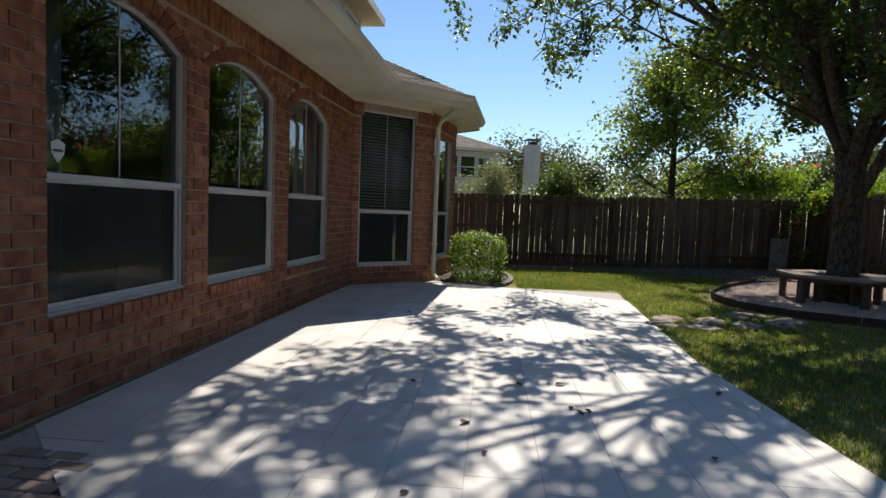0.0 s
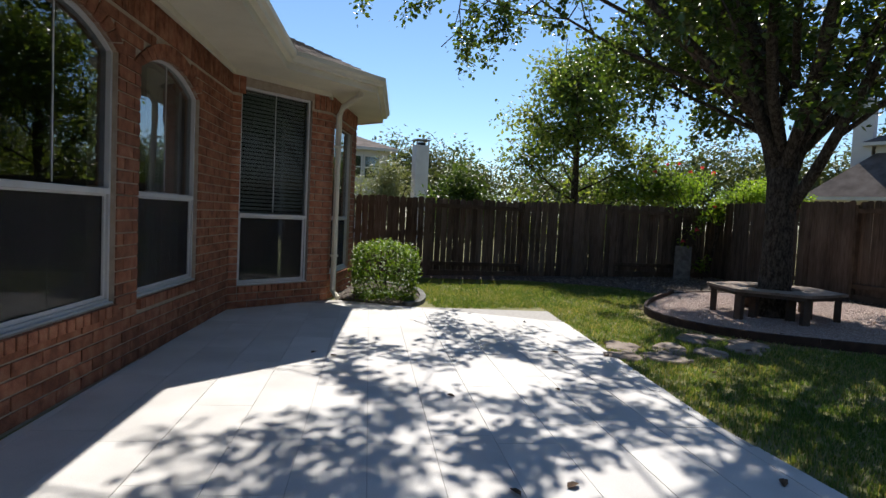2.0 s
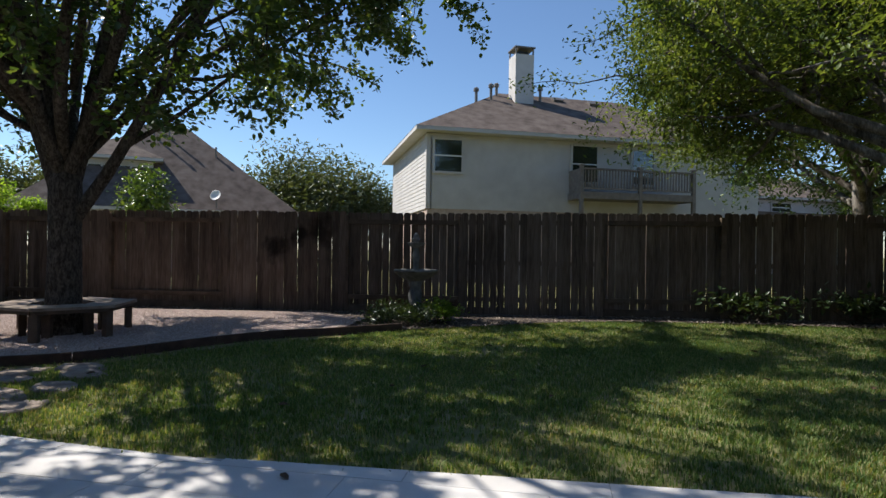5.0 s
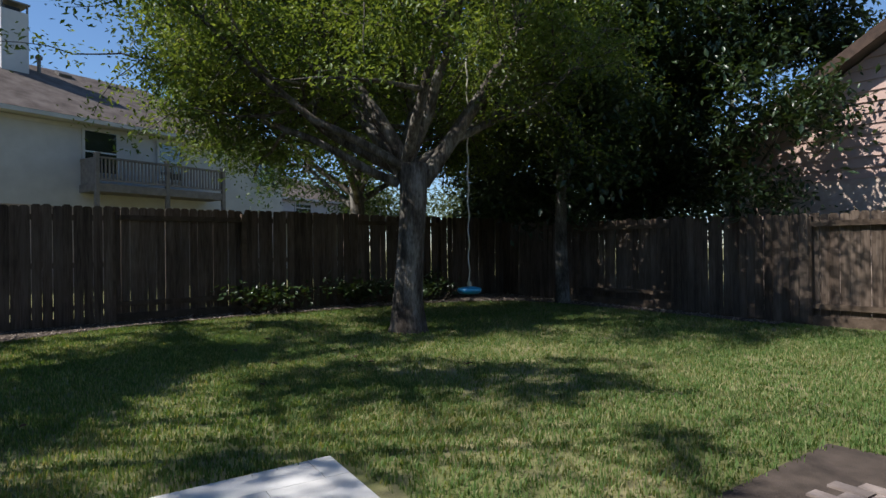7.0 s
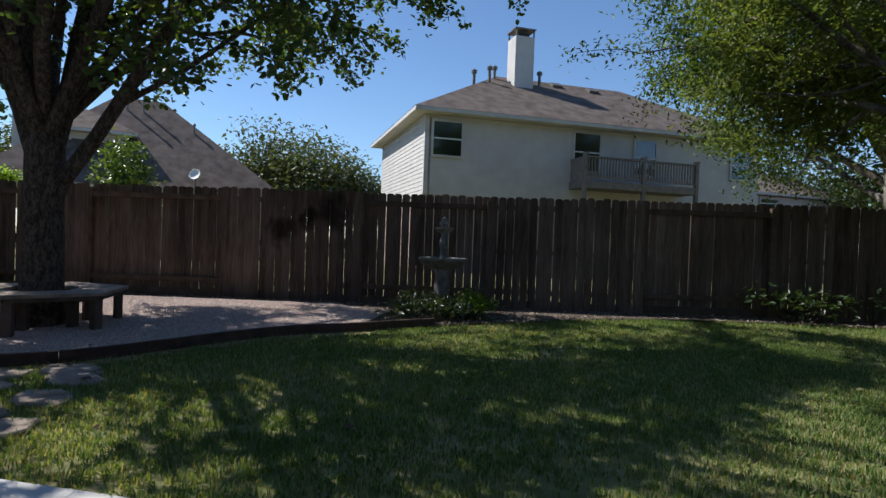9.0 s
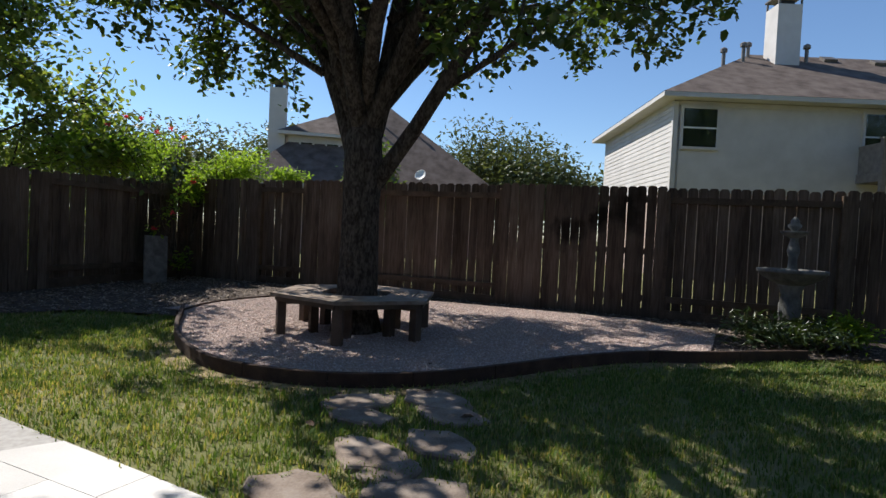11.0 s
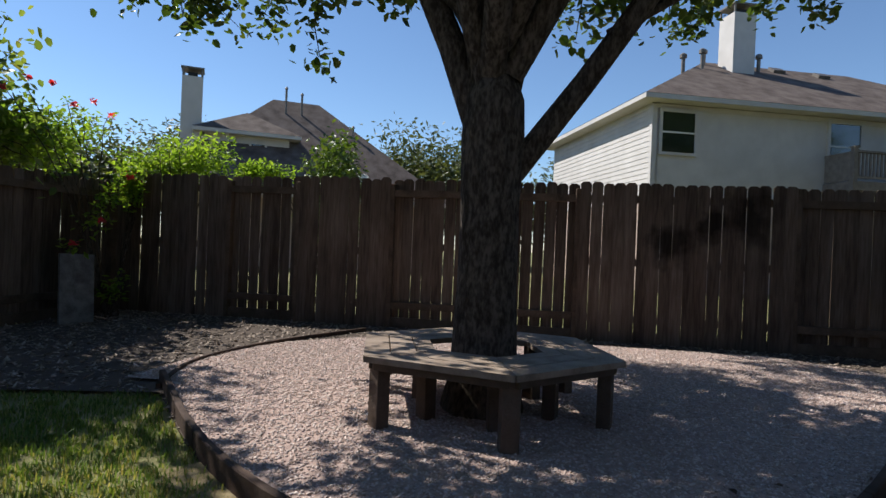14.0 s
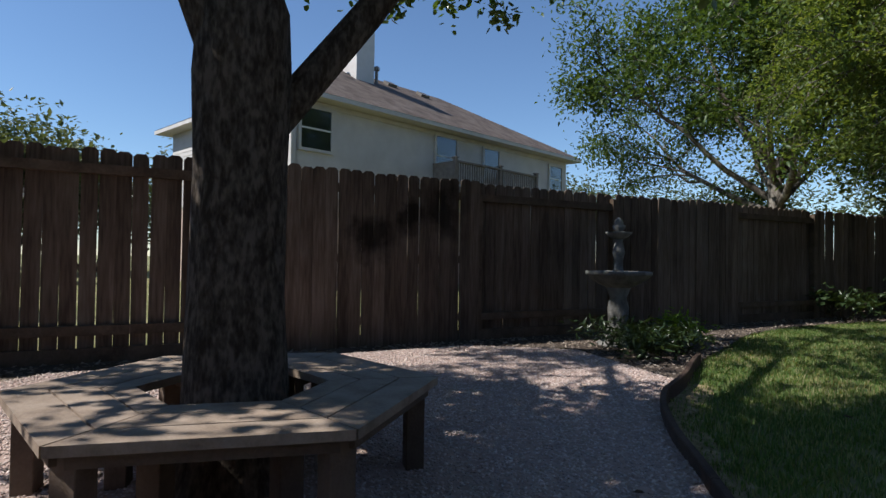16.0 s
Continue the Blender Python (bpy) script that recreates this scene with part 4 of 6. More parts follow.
TX, TY = 6.60, 8.69
tz = gz(TX, TY)
limbs = [
    ((0.0, 0.16, 2.80), (0.04, 0.88, 0.62), 3.4, 0.05),
    ((0.0, 0.10, 2.05), (0.06, 0.52, 1.0), 4.9, 0.115),
    ((-0.10, 0.02, 2.4), (-0.66, -0.05, 0.9), 7.2, 0.10),
    ((-0.06, 0.08, 2.4), (-0.40, 0.30, 1.0), 5.4, 0.09),
    ((0.0, 0.02, 2.2), (-0.03, 0.10, 1.0), 7.0, 0.15),
    ((0.06, -0.04, 2.2), (0.08, -0.22, 1.0), 6.4, 0.135),
    ((0.10, 0.05, 2.5), (0.62, 0.35, 0.9), 6.2, 0.09),
    ((0.10, -0.05, 2.5), (0.64, -0.35, 0.9), 6.2, 0.09),
    ((0.02, -0.14, 1.72), (0.02, -0.66, 1.0), 6.4, 0.095),
    ((-0.06, -0.10, 2.4), (-0.34, -0.56, 0.95), 7.0, 0.10),
    ((-0.10, -0.05, 2.6), (-0.70, -0.34, 0.80), 7.6, 0.09),
    ((0.03, 0.08, 2.6), (0.18, 0.50, 1.0), 4.4, 0.08),
    ((0.05, -0.06, 2.6), (0.22, -0.60, 0.9), 6.6, 0.085),
    ((0.0, 0.0, 3.6), (-0.85, 0.05, 0.60), 6.8, 0.06),
    ((0.0, -0.1, 3.6), (-0.70, -0.60, 0.60), 6.6, 0.06),
    ((0.1, -0.3, 3.5), (0.1, -0.90, 0.62), 5.8, 0.055),
    ((0.1, -0.2, 3.6), (0.5, -0.75, 0.65), 5.6, 0.055),
    ((0.08, 0.2, 3.4), (0.6, 0.55, 0.7), 4.2, 0.055),
    ((-0.4, 0.05, 3.0), (-0.85, 0.22, 0.66), 7.6, 0.07),
    ((-0.4, -0.05, 3.0), (-0.85, -0.18, 0.60), 7.8, 0.07),
    ((-0.2, 0.1, 3.6), (-0.80, 0.28, 0.72), 6.9, 0.055),
    ((-0.2, 0.1, 4.0), (-0.90, 0.24, 0.45), 6.8, 0.05),
    ((-0.2, 0.1, 4.1), (-0.90, 0.12, 0.48), 7.0, 0.05),
    ((-0.2, 0.05, 4.0), (-0.95, -0.02, 0.42), 6.9, 0.05),
    ((-0.15, 0.15, 3.5), (-0.82, 0.46, 0.56), 6.2, 0.05),
    ((-0.1, 0.4, 3.3), (-0.60, 0.62, 0.62), 5.0, 0.05),
    ((0.0, 0.55, 3.0), (-0.25, 0.85, 0.50), 3.8, 0.045),
    ((0.04, 0.5, 3.0), (0.35, 0.85, 0.42), 2.6, 0.04),
    ((0.03, -0.78, 2.72), (0.12, -0.92, 0.50), 4.2, 0.04),
    ((0.08, -0.20, 3.0), (-0.30, -0.85, 0.52), 4.4, 0.04),
]


def leafiness(q):
    """Share of leafed boughs: fullest over the trunk, thin to the south-west."""
    # Boughs above 6 m, out of view, are leafed to shape the ground's shade.
    if q.z > 6.0:
        return 0.55 if q.x > -2.5 and q.y < -1.5 else 0.18 if q.x < -2.0 and q.y < 0.0 else 0.26
    return 0.45 if q.z < 3.6 and q.y > 0.2 else 0.36 if q.y > 1.6 else 0.30 if q.y > 0.6 else (0.72 if q.y > -1.2 else 0.28) if q.x < -3.0 else 0.70 if q.y > -1.0 else 0.88


grow_tree("shade_tree", "large shade tree with rough dark bark and glossy green leaves", (TX, TY, tz),
          [(0.0, 0, -0.1), (0, 0, 0.06), (0.0, 0, 0.3), (0.01, 0.0, 0.9), (0.0, 0.0, 1.5), (0.0, 0.0, 1.95), (0.0, 0.0, 2.25), (0.0, 0.0, 2.55)],
          [0.37, 0.30, 0.245, 0.220, 0.210, 0.222, 0.215, 0.1], limbs, M_BARK, M_PEAR, 68000, 0.10, 4, ((-1.0, -0.6, 6.2), (8.6, 6.4, 4.6)), sub=8, twigs=8, hang=0.38, narrow=0.8, rounded=True, spread=0.23, part_leafed=0.75, bend=0.07, bough_leafed=leafiness, low=lambda q: (2.05 if q.y > 0.3 and -0.6 < q.x < 1.0 and q.y < 1.9 else 2.3 if q.y < -0.8 and abs(q.x) < 1.9 else 2.95) + 0.34 * max(0.0, -q.x - 1.6) + 0.2 * max(0.0, q.y - 2.0))


def hex_bench():
    t = thing("tree_bench", "weathered brown hexagonal wooden bench round the trunk", "bench", pose(TX, TY, gz(TX, TY) + 0.055, 0, 0, 13))
    R, RI, top, th = 0.98, 0.43, 0.435, 0.038
    a = math.pi / 3
    ways = [R * 0.995, R - 0.20, R - 0.40, RI]
    for k in range(6):
        for j in range(3):
            r1, r0 = ways[j] - (0 if j == 0 else 0.008), ways[j + 1]
            if r1 - r0 < 0.05:
                continue
            bm = bmesh.new()
            g = 0.0045
            pts = []
            for r, w in ((r1, k * a), (r1, (k + 1) * a), (r0, (k + 1) * a), (r0, k * a)):
                pts.append((r * math.cos(w), r * math.sin(w)))
            c = Vector((sum(p[0] for p in pts) / 4, sum(p[1] for p in pts) / 4))
            pts = [(p[0] + (c.x - p[0]) * 0.012, p[1] + (c.y - p[1]) * 0.012) for p in pts]
            prism(bm, pts, top - th, top)
            part("seat_board", bm, M_BENCH, t)
        w = k * a
        for rr, nm in ((R - 0.13, "leg"), (RI + 0.06, "leg")):
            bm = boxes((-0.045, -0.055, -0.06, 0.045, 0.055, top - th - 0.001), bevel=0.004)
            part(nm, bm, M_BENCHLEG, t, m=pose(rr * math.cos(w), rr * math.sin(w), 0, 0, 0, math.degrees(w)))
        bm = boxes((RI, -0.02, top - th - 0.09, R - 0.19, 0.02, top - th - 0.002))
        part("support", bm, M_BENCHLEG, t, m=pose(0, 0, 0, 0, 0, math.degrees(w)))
        mid = (k + 0.5) * a
        q = R * math.cos(a / 2)
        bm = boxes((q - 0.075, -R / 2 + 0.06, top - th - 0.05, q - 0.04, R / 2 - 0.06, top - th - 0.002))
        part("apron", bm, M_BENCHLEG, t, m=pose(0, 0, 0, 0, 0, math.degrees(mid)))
    return t


hex_bench()

# ---- other trees ----
OX, OY = 5.53, -2.98
grow_tree("oak_tree", "spreading oak tree with pale grey limbs and small leaves", (OX, OY, gz(OX, OY)),
          [(0, 0, -0.1), (0.0, 0, 0.1), (0.0, 0, 0.5), (-0.03, -0.04, 1.3), (-0.06, -0.08, 2.0), (-0.06, -0.09, 2.6)], [0.36, 0.29, 0.235, 0.205, 0.21, 0.23],
          [((0.0, 0.08, 2.55), (0.50, 0.82, 0.70), 4.0, 0.085), ((-0.12, -0.2, 2.3), (-0.42, -0.72, 1.15), 4.6, 0.14), ((-0.04, -0.02, 2.4), (0.28, 0.46, 1.0), 4.6, 0.12), ((0.2, 0.0, 2.55), (0.8, 0.1, 0.9), 3.9, 0.11),
           ((0.15, 0.0, 2.4), (-0.75, 0.15, 0.85), 3.9, 0.10), ((0.2, -0.05, 2.5), (0.5, -0.75, 0.7), 4.0, 0.11), ((0.15, 0, 2.5), (0.55, 0.75, 0.8), 4.0, 0.11), ((0.15, -0.05, 2.5), (-0.42, -0.45, 1.0), 4.0, 0.11), ((0.12, 0.05, 2.3), (0.55, 0.95, 0.45), 3.9, 0.08), ((0.2, 0, 2.5), (0.95, 0.45, 0.5), 3.9, 0.08), ((0.2, -0.05, 2.5), (0.12, -0.95, 0.42), 4.8, 0.09), ((0.15, -0.05, 2.5), (-0.5, -0.8, 0.5), 4.4, 0.085), ((0.2, -0.05, 2.5), (0.62, -0.8, 0.36), 4.6, 0.085)],
          M_OAKBARK, M_OAK, 100000, 0.09, 9, ((0.3, -0.9, 4.8), (4.2, 4.9, 3.2)), sub=9, twigs=8, narrow=0.45, spread=0.30, hang=0.3, low=lambda q: 2.75 if math.hypot(q.x, q.y) > 2.2 else 3.4, bough_leafed=lambda q: 0.35 if math.hypot(q.x, q.y) < 1.7 and q.z < 4.6 else 0.9)
grow_tree("tree", "large spreading tree with small leaves beyond the fence", (12.8, -6.8, 0.1),
          [(0, 0, -0.1), (0, 0, 0.2), (0.05, 0, 1.2), (-0.05, 0.05, 2.4), (0, 0.1, 3.4)], [0.34, 0.28, 0.22, 0.20, 0.18],
          [((0, 0, 2.4 + 0.12 * i), (math.cos(2.4 * i), math.sin(2.4 * i), 0.45 + 0.09 * i), 6.6 - 0.1 * i, 0.10) for i in range(13)],
          M_OAKBARK, M_HEDGE, 76000, 0.16, 29, ((0, 0, 6.2), (6.6, 6.6, 4.6)), sub=8, twigs=7, narrow=0.45, spread=0.6, hang=0.25)
DX, DY = 6.45, -8.1
grow_tree("evergreen_tree", "dense dark evergreen tree standing before the far fence", (DX, DY, gz(DX, DY)),
          [(0, 0, -0.1), (0, 0, 0.2), (0.03, 0, 1.2), (0, 0.03, 2.4), (0, 0, 4.5)], [0.2, 0.16, 0.14, 0.12, 0.07],
          [((0, 0, 1.9 + 0.42 * i), (math.cos(2.4 * i), math.sin(2.4 * i), 0.5), 3.0 - 0.12 * i, 0.05) for i in range(12)],
          M_OAKBARK, M_DARKLEAF, 46000, 0.17, 12, ((0, 0, 4.6), (3.2, 3.0, 4.2)), sub=6, twigs=5, narrow=0.45, spread=0.5, part_leafed=0.75)
grow_tree("evergreen_tree", "dense dark evergreen tree behind the far fence", (3.9, -11.0, 0.0),
          [(0, 0, -0.1), (0, 0, 0.2), (0.03, 0, 1.2), (0, 0.03, 2.4), (0, 0, 4.5)], [0.2, 0.16, 0.14, 0.12, 0.07],
          [((0, 0, 1.9 + 0.42 * i), (math.cos(2.4 * i), math.sin(2.4 * i), 0.5), 3.0 - 0.12 * i, 0.05) for i in range(12)],
          M_OAKBARK, M_DARKLEAF, 46000, 0.17, 13, ((0, 0, 4.6), (3.2, 3.0, 4.2)), sub=6, twigs=5, narrow=0.45, spread=0.5, part_leafed=0.75)
grow_tree("tree", "leafy young tree with sunlit leaves behind the fence", (7.5, 16.9, 0.1),
          [(0, 0, -0.1), (0, 0, 0.2), (0, 0, 2), (0, 0, 4), (0, 0, 5.6)], [0.16, 0.13, 0.11, 0.07, 0.03],
          [((0, 0, 1.0 + 0.24 * i), (math.cos(2.4 * i), 0.6 * math.sin(2.4 * i), -0.12 + 0.085 * i), (2.6 - 0.10 * i), 0.035) for i in range(19)],
          M_BARK, M_YOUNG, 17000, 0.13, 14, ((0, 0, 3.6), (2.6, 1.5, 2.7)), sub=5, twigs=5, spread=0.42, narrow=0.7, rounded=True)


def bush(name, label, centre, radii, n, size, leaf, seed, category="bush", boxy=0.0, stems=6, narrow=0.5, lumps=9, shell=0.55, group="", lift=0.0):
    """A shrub: stems and a lumpy body of leaves."""
    rng = np.random.default_rng(seed)
    t = thing(name, label, category, pose(centre[0], centre[1], centre[2]), group)
    V, F = [], []
    for i in range(stems):
        w = rng.uniform(0, 2 * math.pi)
        p, r = branch(rng, (0.12 * radii[0] * math.cos(w), 0.12 * radii[1] * math.sin(w), -0.05), (math.cos(w) * radii[0], math.sin(w) * radii[1], radii[2] * 1.6 + lift * 2.5), radii[2] * 1.5 + lift, max(0.008, 0.03 * radii[2]), 0.006, 5, 0.12)
        V, F = [], []
        tube(V, F, p, r, 5)
        raw("stem", V, F, M_BARK, t)
    if boxy:
        q = rng.uniform(-1, 1, (n * 2, 3))
        far = np.abs(q).max(1)
        q = q[far > shell][:n]
        q[:, :2] *= (1 - 0.16 * np.clip(q[:, 2:], 0, 1) ** 3 - 0.12 * np.clip(-q[:, 2:], 0, 1) ** 2)
        q[:, 2] *= 1 - 0.14 * (q[:, 0] ** 2 + q[:, 1] ** 2) ** 1.5 * (q[:, 2] > 0)
        q += 0.05 * np.sin(q[:, [1, 2, 0]] * 5 + 1.3)
        rad = np.linalg.norm(q[:, :2], axis=1)
        q[:, :2] *= np.where(rad > 1.12, 1.12 / rad, 1)[:, None]
    else:
        c = rng.normal(0, 0.42, (lumps, 3))
        c[:, 2] = np.abs(c[:, 2]) * 0.9 - 0.25
        k = rng.integers(0, lumps, n)
        d = rng.normal(0, 1, (n, 3))
        d /= np.linalg.norm(d, axis=1, keepdims=True)
        q = c[k] + d * (0.52 * rng.uniform(shell, 1, (n, 1)))
    P = q * np.array(radii) + np.array([0, 0, radii[2] + lift])
    P += rng.normal(0, size * 0.5, P.shape)
    P[:, 2] = np.maximum(P[:, 2], 0.02)
    leaf_mesh("foliage", P, size * rng.uniform(0.6, 1.3, len(P)), leaf, t, rng, 0.0, narrow)
    return t


bush("clipped_bush", "clipped round-cornered green hedge bush in the corner bed", (0.82, 10.98, 0.0), (0.53, 0.50, 0.47), 5600, 0.055, M_BOX, 31, boxy=1.0, shell=0.72, narrow=0.6)
bush("rose_bush", "tall green rose bush leaning over the fence corner", (9.15, 14.95, gz(9, 13.5)), (1.2, 0.45, 0.58), 5600, 0.085, M_ROSE, 33, lumps=18, stems=9, narrow=0.5, lift=1.75)
bush("rose_bush", "bright green rose growth behind the side fence", (10.75, 13.5, gz(10, 13)), (0.42, 0.75, 0.48), 2600, 0.085, M_ROSE, 32, lumps=12, stems=7, narrow=0.5, lift=1.72)
bush("grey_shrub", "grey-green shrub behind the fence", (2.5, 21.5, 0.1), (1.0, 1.0, 1.8), 7000, 0.12, M_OLIVE, 35, lumps=18, shell=0.3, narrow=0.4)
bush("dark_hedge", "dark green hedge behind the fence", (4.5, 18.4, 0.1), (1.35, 1.0, 1.65), 9000, 0.13, M_HEDGE, 36, lumps=18, shell=0.3)
bush("dark_hedge", "dark green hedge behind the fence", (11.2, 20.0, 0.1), (2.0, 1.3, 1.3), 9000, 0.13, M_HEDGE, 37, lumps=18, shell=0.3)
bush("dark_hedge", "tall dark evergreen hedge behind the fence", (7.2, -11.6, 0.1), (3.6, 1.8, 3.4), 16000, 0.2, M_DARKLEAF, 40, lumps=22)
bush("dark_hedge", "dark evergreen hedge in the fence corner", (9.6, -10.6, 0.1), (2.2, 1.5, 2.1), 8000, 0.2, M_DARKLEAF, 47, lumps=14)
bush("green_shrub", "mid-green leafy shrub behind the far fence", (1.6, -11.2, 0.1), (1.5, 1.0, 1.6), 5200, 0.15, M_HEDGE, 48, lumps=14, shell=0.3)
bush("small_tree", "bright green young tree behind the fence", (16.5, 12.9, 0.1), (1.1, 1.0, 1.9), 3500, 0.16, M_PEAR, 38)


def far_tree(x, y, h, w, seed):
    t = bush("far_tree", "distant grey-green tree beyond the roofs", (x, y, 0.1), (w, w, h / 2.0), 9500, 0.34, M_FARLEAF, seed, "tree", lumps=24, shell=0.25, stems=3, group="distant trees")
    return t


for i, (x, y, h, w) in enumerate(((37, 13.8, 9.6, 4.6), (42, 9.5, 8.0, 4.0), (30, 31.5, 8.0, 4.2), (26, 36, 7.4, 4.5), (34, 28, 9.0, 4.0), (20, 40, 6.2, 4.2), (9.2, 46, 8.8, 3.6), (12, 42, 6.0, 4), (-1, 44, 7.5, 4.5), (46, 2, 8, 4), (40, -24, 9, 6), (30, -32, 9, 7), (14, -26, 9, 6), (52, 20, 9, 5))):
    far_tree(x, y, h, w, 50 + i)


# ---- neighbouring houses ----
def lap_wall(name, house, m, length, z0, z1, material, step=0.165):
    """A wall of overlapping boards, each a piece of its own."""
    wall = part(name, boxes((0, 0.0, z0, length, 0.2, z1)), material, house, m=m)
    n = int((z1 - z0) / step + 0.5)
    first = None
    for i in range(n):
        mm = pose(0, 0, z0 + i * step)
        if first is None:
            bm = bmesh.new()
            v = [bm.verts.new((x, y, z)) for x in (0, length) for y, z in ((-0.002, 0), (-0.022, 0), (-0.006, step + 0.008), (-0.002, step + 0.008))]
            for f in ((0, 1, 2, 3), (7, 6, 5, 4), (1, 0, 4, 5), (2, 1, 5, 6), (3, 2, 6, 7), (0, 3, 7, 4)):
                bm.faces.new([v[k] for k in f])
            bmesh.ops.recalc_face_normals(bm, faces=bm.faces)
            first = part("siding_board", bm, material, wall, m=mm)
        else:
            share("siding_board", first, wall, mm)
    return wall


def hip_roof(house, x0, y0, x1, y1, z, slope, over=0.5, name="roof"):
    """A hipped roof with an eave board, over a rectangle of the house's own frame."""
    x0, y0, x1, y1 = x0 - over, y0 - over, x1 + over, y1 + over
    half = min(x1 - x0, y1 - y0) / 2
    h = half * slope
    bm = bmesh.new()
    e = [bm.verts.new(c) for c in ((x0, y0, z), (x1, y0, z), (x1, y1, z), (x0, y1, z))]
    if x1 - x0 > y1 - y0:
        r = [bm.verts.new((x0 + half, (y0 + y1) / 2, z + h)), bm.verts.new((x1 - half, (y0 + y1) / 2, z + h))]
        fs = ((e[0], e[1], r[1], r[0]), (e[1], e[2], r[1]), (e[2], e[3], r[0], r[1]), (e[3], e[0], r[0]))
    else:
        r = [bm.verts.new(((x0 + x1) / 2, y0 + half, z + h)), bm.verts.new(((x0 + x1) / 2, y1 - half, z + h))]
        fs = ((e[0], e[1], r[0]), (e[1], e[2], r[1], r[0]), (e[2], e[3], r[1]), (e[3], e[0], r[0], r[1]))
    for f in fs:
        bm.faces.new(f)
    bmesh.ops.recalc_face_normals(bm, faces=bm.faces)
    ob = part(name, bm, M_SHINGLE, house)
    part("eave", boxes((x0 + 0.01, y0 + 0.01, z - 0.15, x1 - 0.01, y1 - 0.01, z - 0.002)), M_SIDING, house)
    return ob


def house_window(house, x0, x1, z0, z1, y=-0.03, label="", m=None):
    w = part("window", ring(bmesh.new(), [(x0, z0), (x1, z0), (x1, z1), (x0, z1)], [(x0 + 0.09, z0 + 0.09), (x1 - 0.09, z0 + 0.09), (x1 - 0.09, z1 - 0.09), (x0 + 0.09, z1 - 0.09)], y - 0.05, y + 0.03), M_SIDING, house, m=m)
    part("pane", boxes((x0 + 0.09, y - 0.015, z0 + 0.09, x1 - 0.09, y - 0.008, z1 - 0.09)), M_GLASS, w)
    # grey sheet that carries the pane's sky reflection in its colour
    part("backing", boxes((x0 + 0.09, y + 0.004, z0 + 0.09, x1 - 0.09, y + 0.01, z1 - 0.09)), M_PANEGREY, w)
    part("rail", boxes((x0 + 0.09, y - 0.03, (z0 + z1) / 2 - 0.025, x1 - 0.09, y - 0.004, (z0 + z1) / 2 + 0.025)), M_WHITE, w)
    return w


def chimney(house, x0, y0, x1, y1, z0, z1, m=M_SIDING):
    c = part("chimney", boxes((x0, y0, z0, x1, y1, z1)), m, house)
    for x, y in ((x0, y0), (x1 - 0.06, y0), (x0, y1 - 0.06), (x1 - 0.06, y1 - 0.06)):
        part("cap_post", boxes((x, y, z1, x + 0.06, y + 0.06, z1 + 0.3)), M_METAL, c)
    part("cap", boxes((x0 - 0.05, y0 - 0.05, z1 + 0.3, x1 + 0.05, y1 + 0.05, z1 + 0.36)), M_METAL, c)
    part("flue", boxes((x0 + 0.2, y0 + 0.2, z1, x1 - 0.2, y1 - 0.2, z1 + 0.2)), M_NEARBLACK, c)
    return c


# x runs along the wall that faces the yard, y away from it
hm = Matrix.Translation((20.93, 4.37, 0)) @ Matrix(((0.27, 0.963, 0, 0), (-0.963, 0.27, 0, 0), (0, 0, 1, 0), (0, 0, 0, 1)))
house = thing("house", "two-storey house with pale lap siding and brown shingle roof", "house", hm)
part("wall", boxes((0.0, 0.0, 3.0, 15.3, 0.1, 5.95)), M_SIDING, house, "smooth pale rendered wall")
lap_wall("wall", house, pose(0, 8.8, 0, 0, 0, -90), 8.8, 3.0, 5.95, M_SIDING)
part("lower_wall", boxes((0.03, 0.03, 0, 15.2, 8.75, 3.0)), M_TANBRICK, house)
part("end_wall", boxes((15.0, 0.1, 3.0, 15.25, 8.75, 5.95)), M_SIDING, house)
part("rear_wall", boxes((0.1, 8.6, 3.0, 15.2, 8.75, 5.95)), M_SIDING, house)
part("corner_board", boxes((-0.045, -0.045, 3.0, 0.12, 0.12, 5.94)), M_SIDING, house)
part("frieze_board", boxes((0.13, -0.035, 5.80, 15.25, -0.004, 5.95)), M_SIDING, house)
hip_roof(house, 0, 0, 15.3, 8.8, 6.12, 0.575, 0.55)
chimney(house, 4.76, 3.1, 5.66, 4.0, 6.6, 10.5)
house_window(house, 0.2, 1.47, 4.38, 5.80)
house_window(house, 6.05, 7.35, 4.2, 5.86)
house_window(house, 8.85, 10.0, 4.2, 5.80)
house_window(house, 13.7, 14.9, 4.35, 5.70)
for x, y, h in ((3.0, 3.5, 0.75), (3.65, 3.3, 0.75), (4.15, 4.0, 0.6), (6.2, 3.6, 0.7)):
    part("roof_vent", lathe(bmesh.new(), [(0.07, 0), (0.07, h - 0.12), (0.13, h - 0.12), (0.13, h), (0.05, h + 0.06)], 10), M_METAL, house, m=pose(x, y, 6.05 + 0.575 * (min(x, y) + 0.55)))
for x, y in ((7.2, 3.9), (9.0, 3.7)):
    part("roof_vent", boxes((-0.25, -0.2, 0, 0.25, 0.2, 0.12)), M_METAL, house, m=pose(x, y, 6.12 + 0.575 * (y + 0.55), 30, 0, 0))
balcony = part("balcony", boxes((5.95, -1.2, 3.50, 11.15, -0.03, 3.78)), M_GREYWOOD, house, "grey weathered wooden balcony")
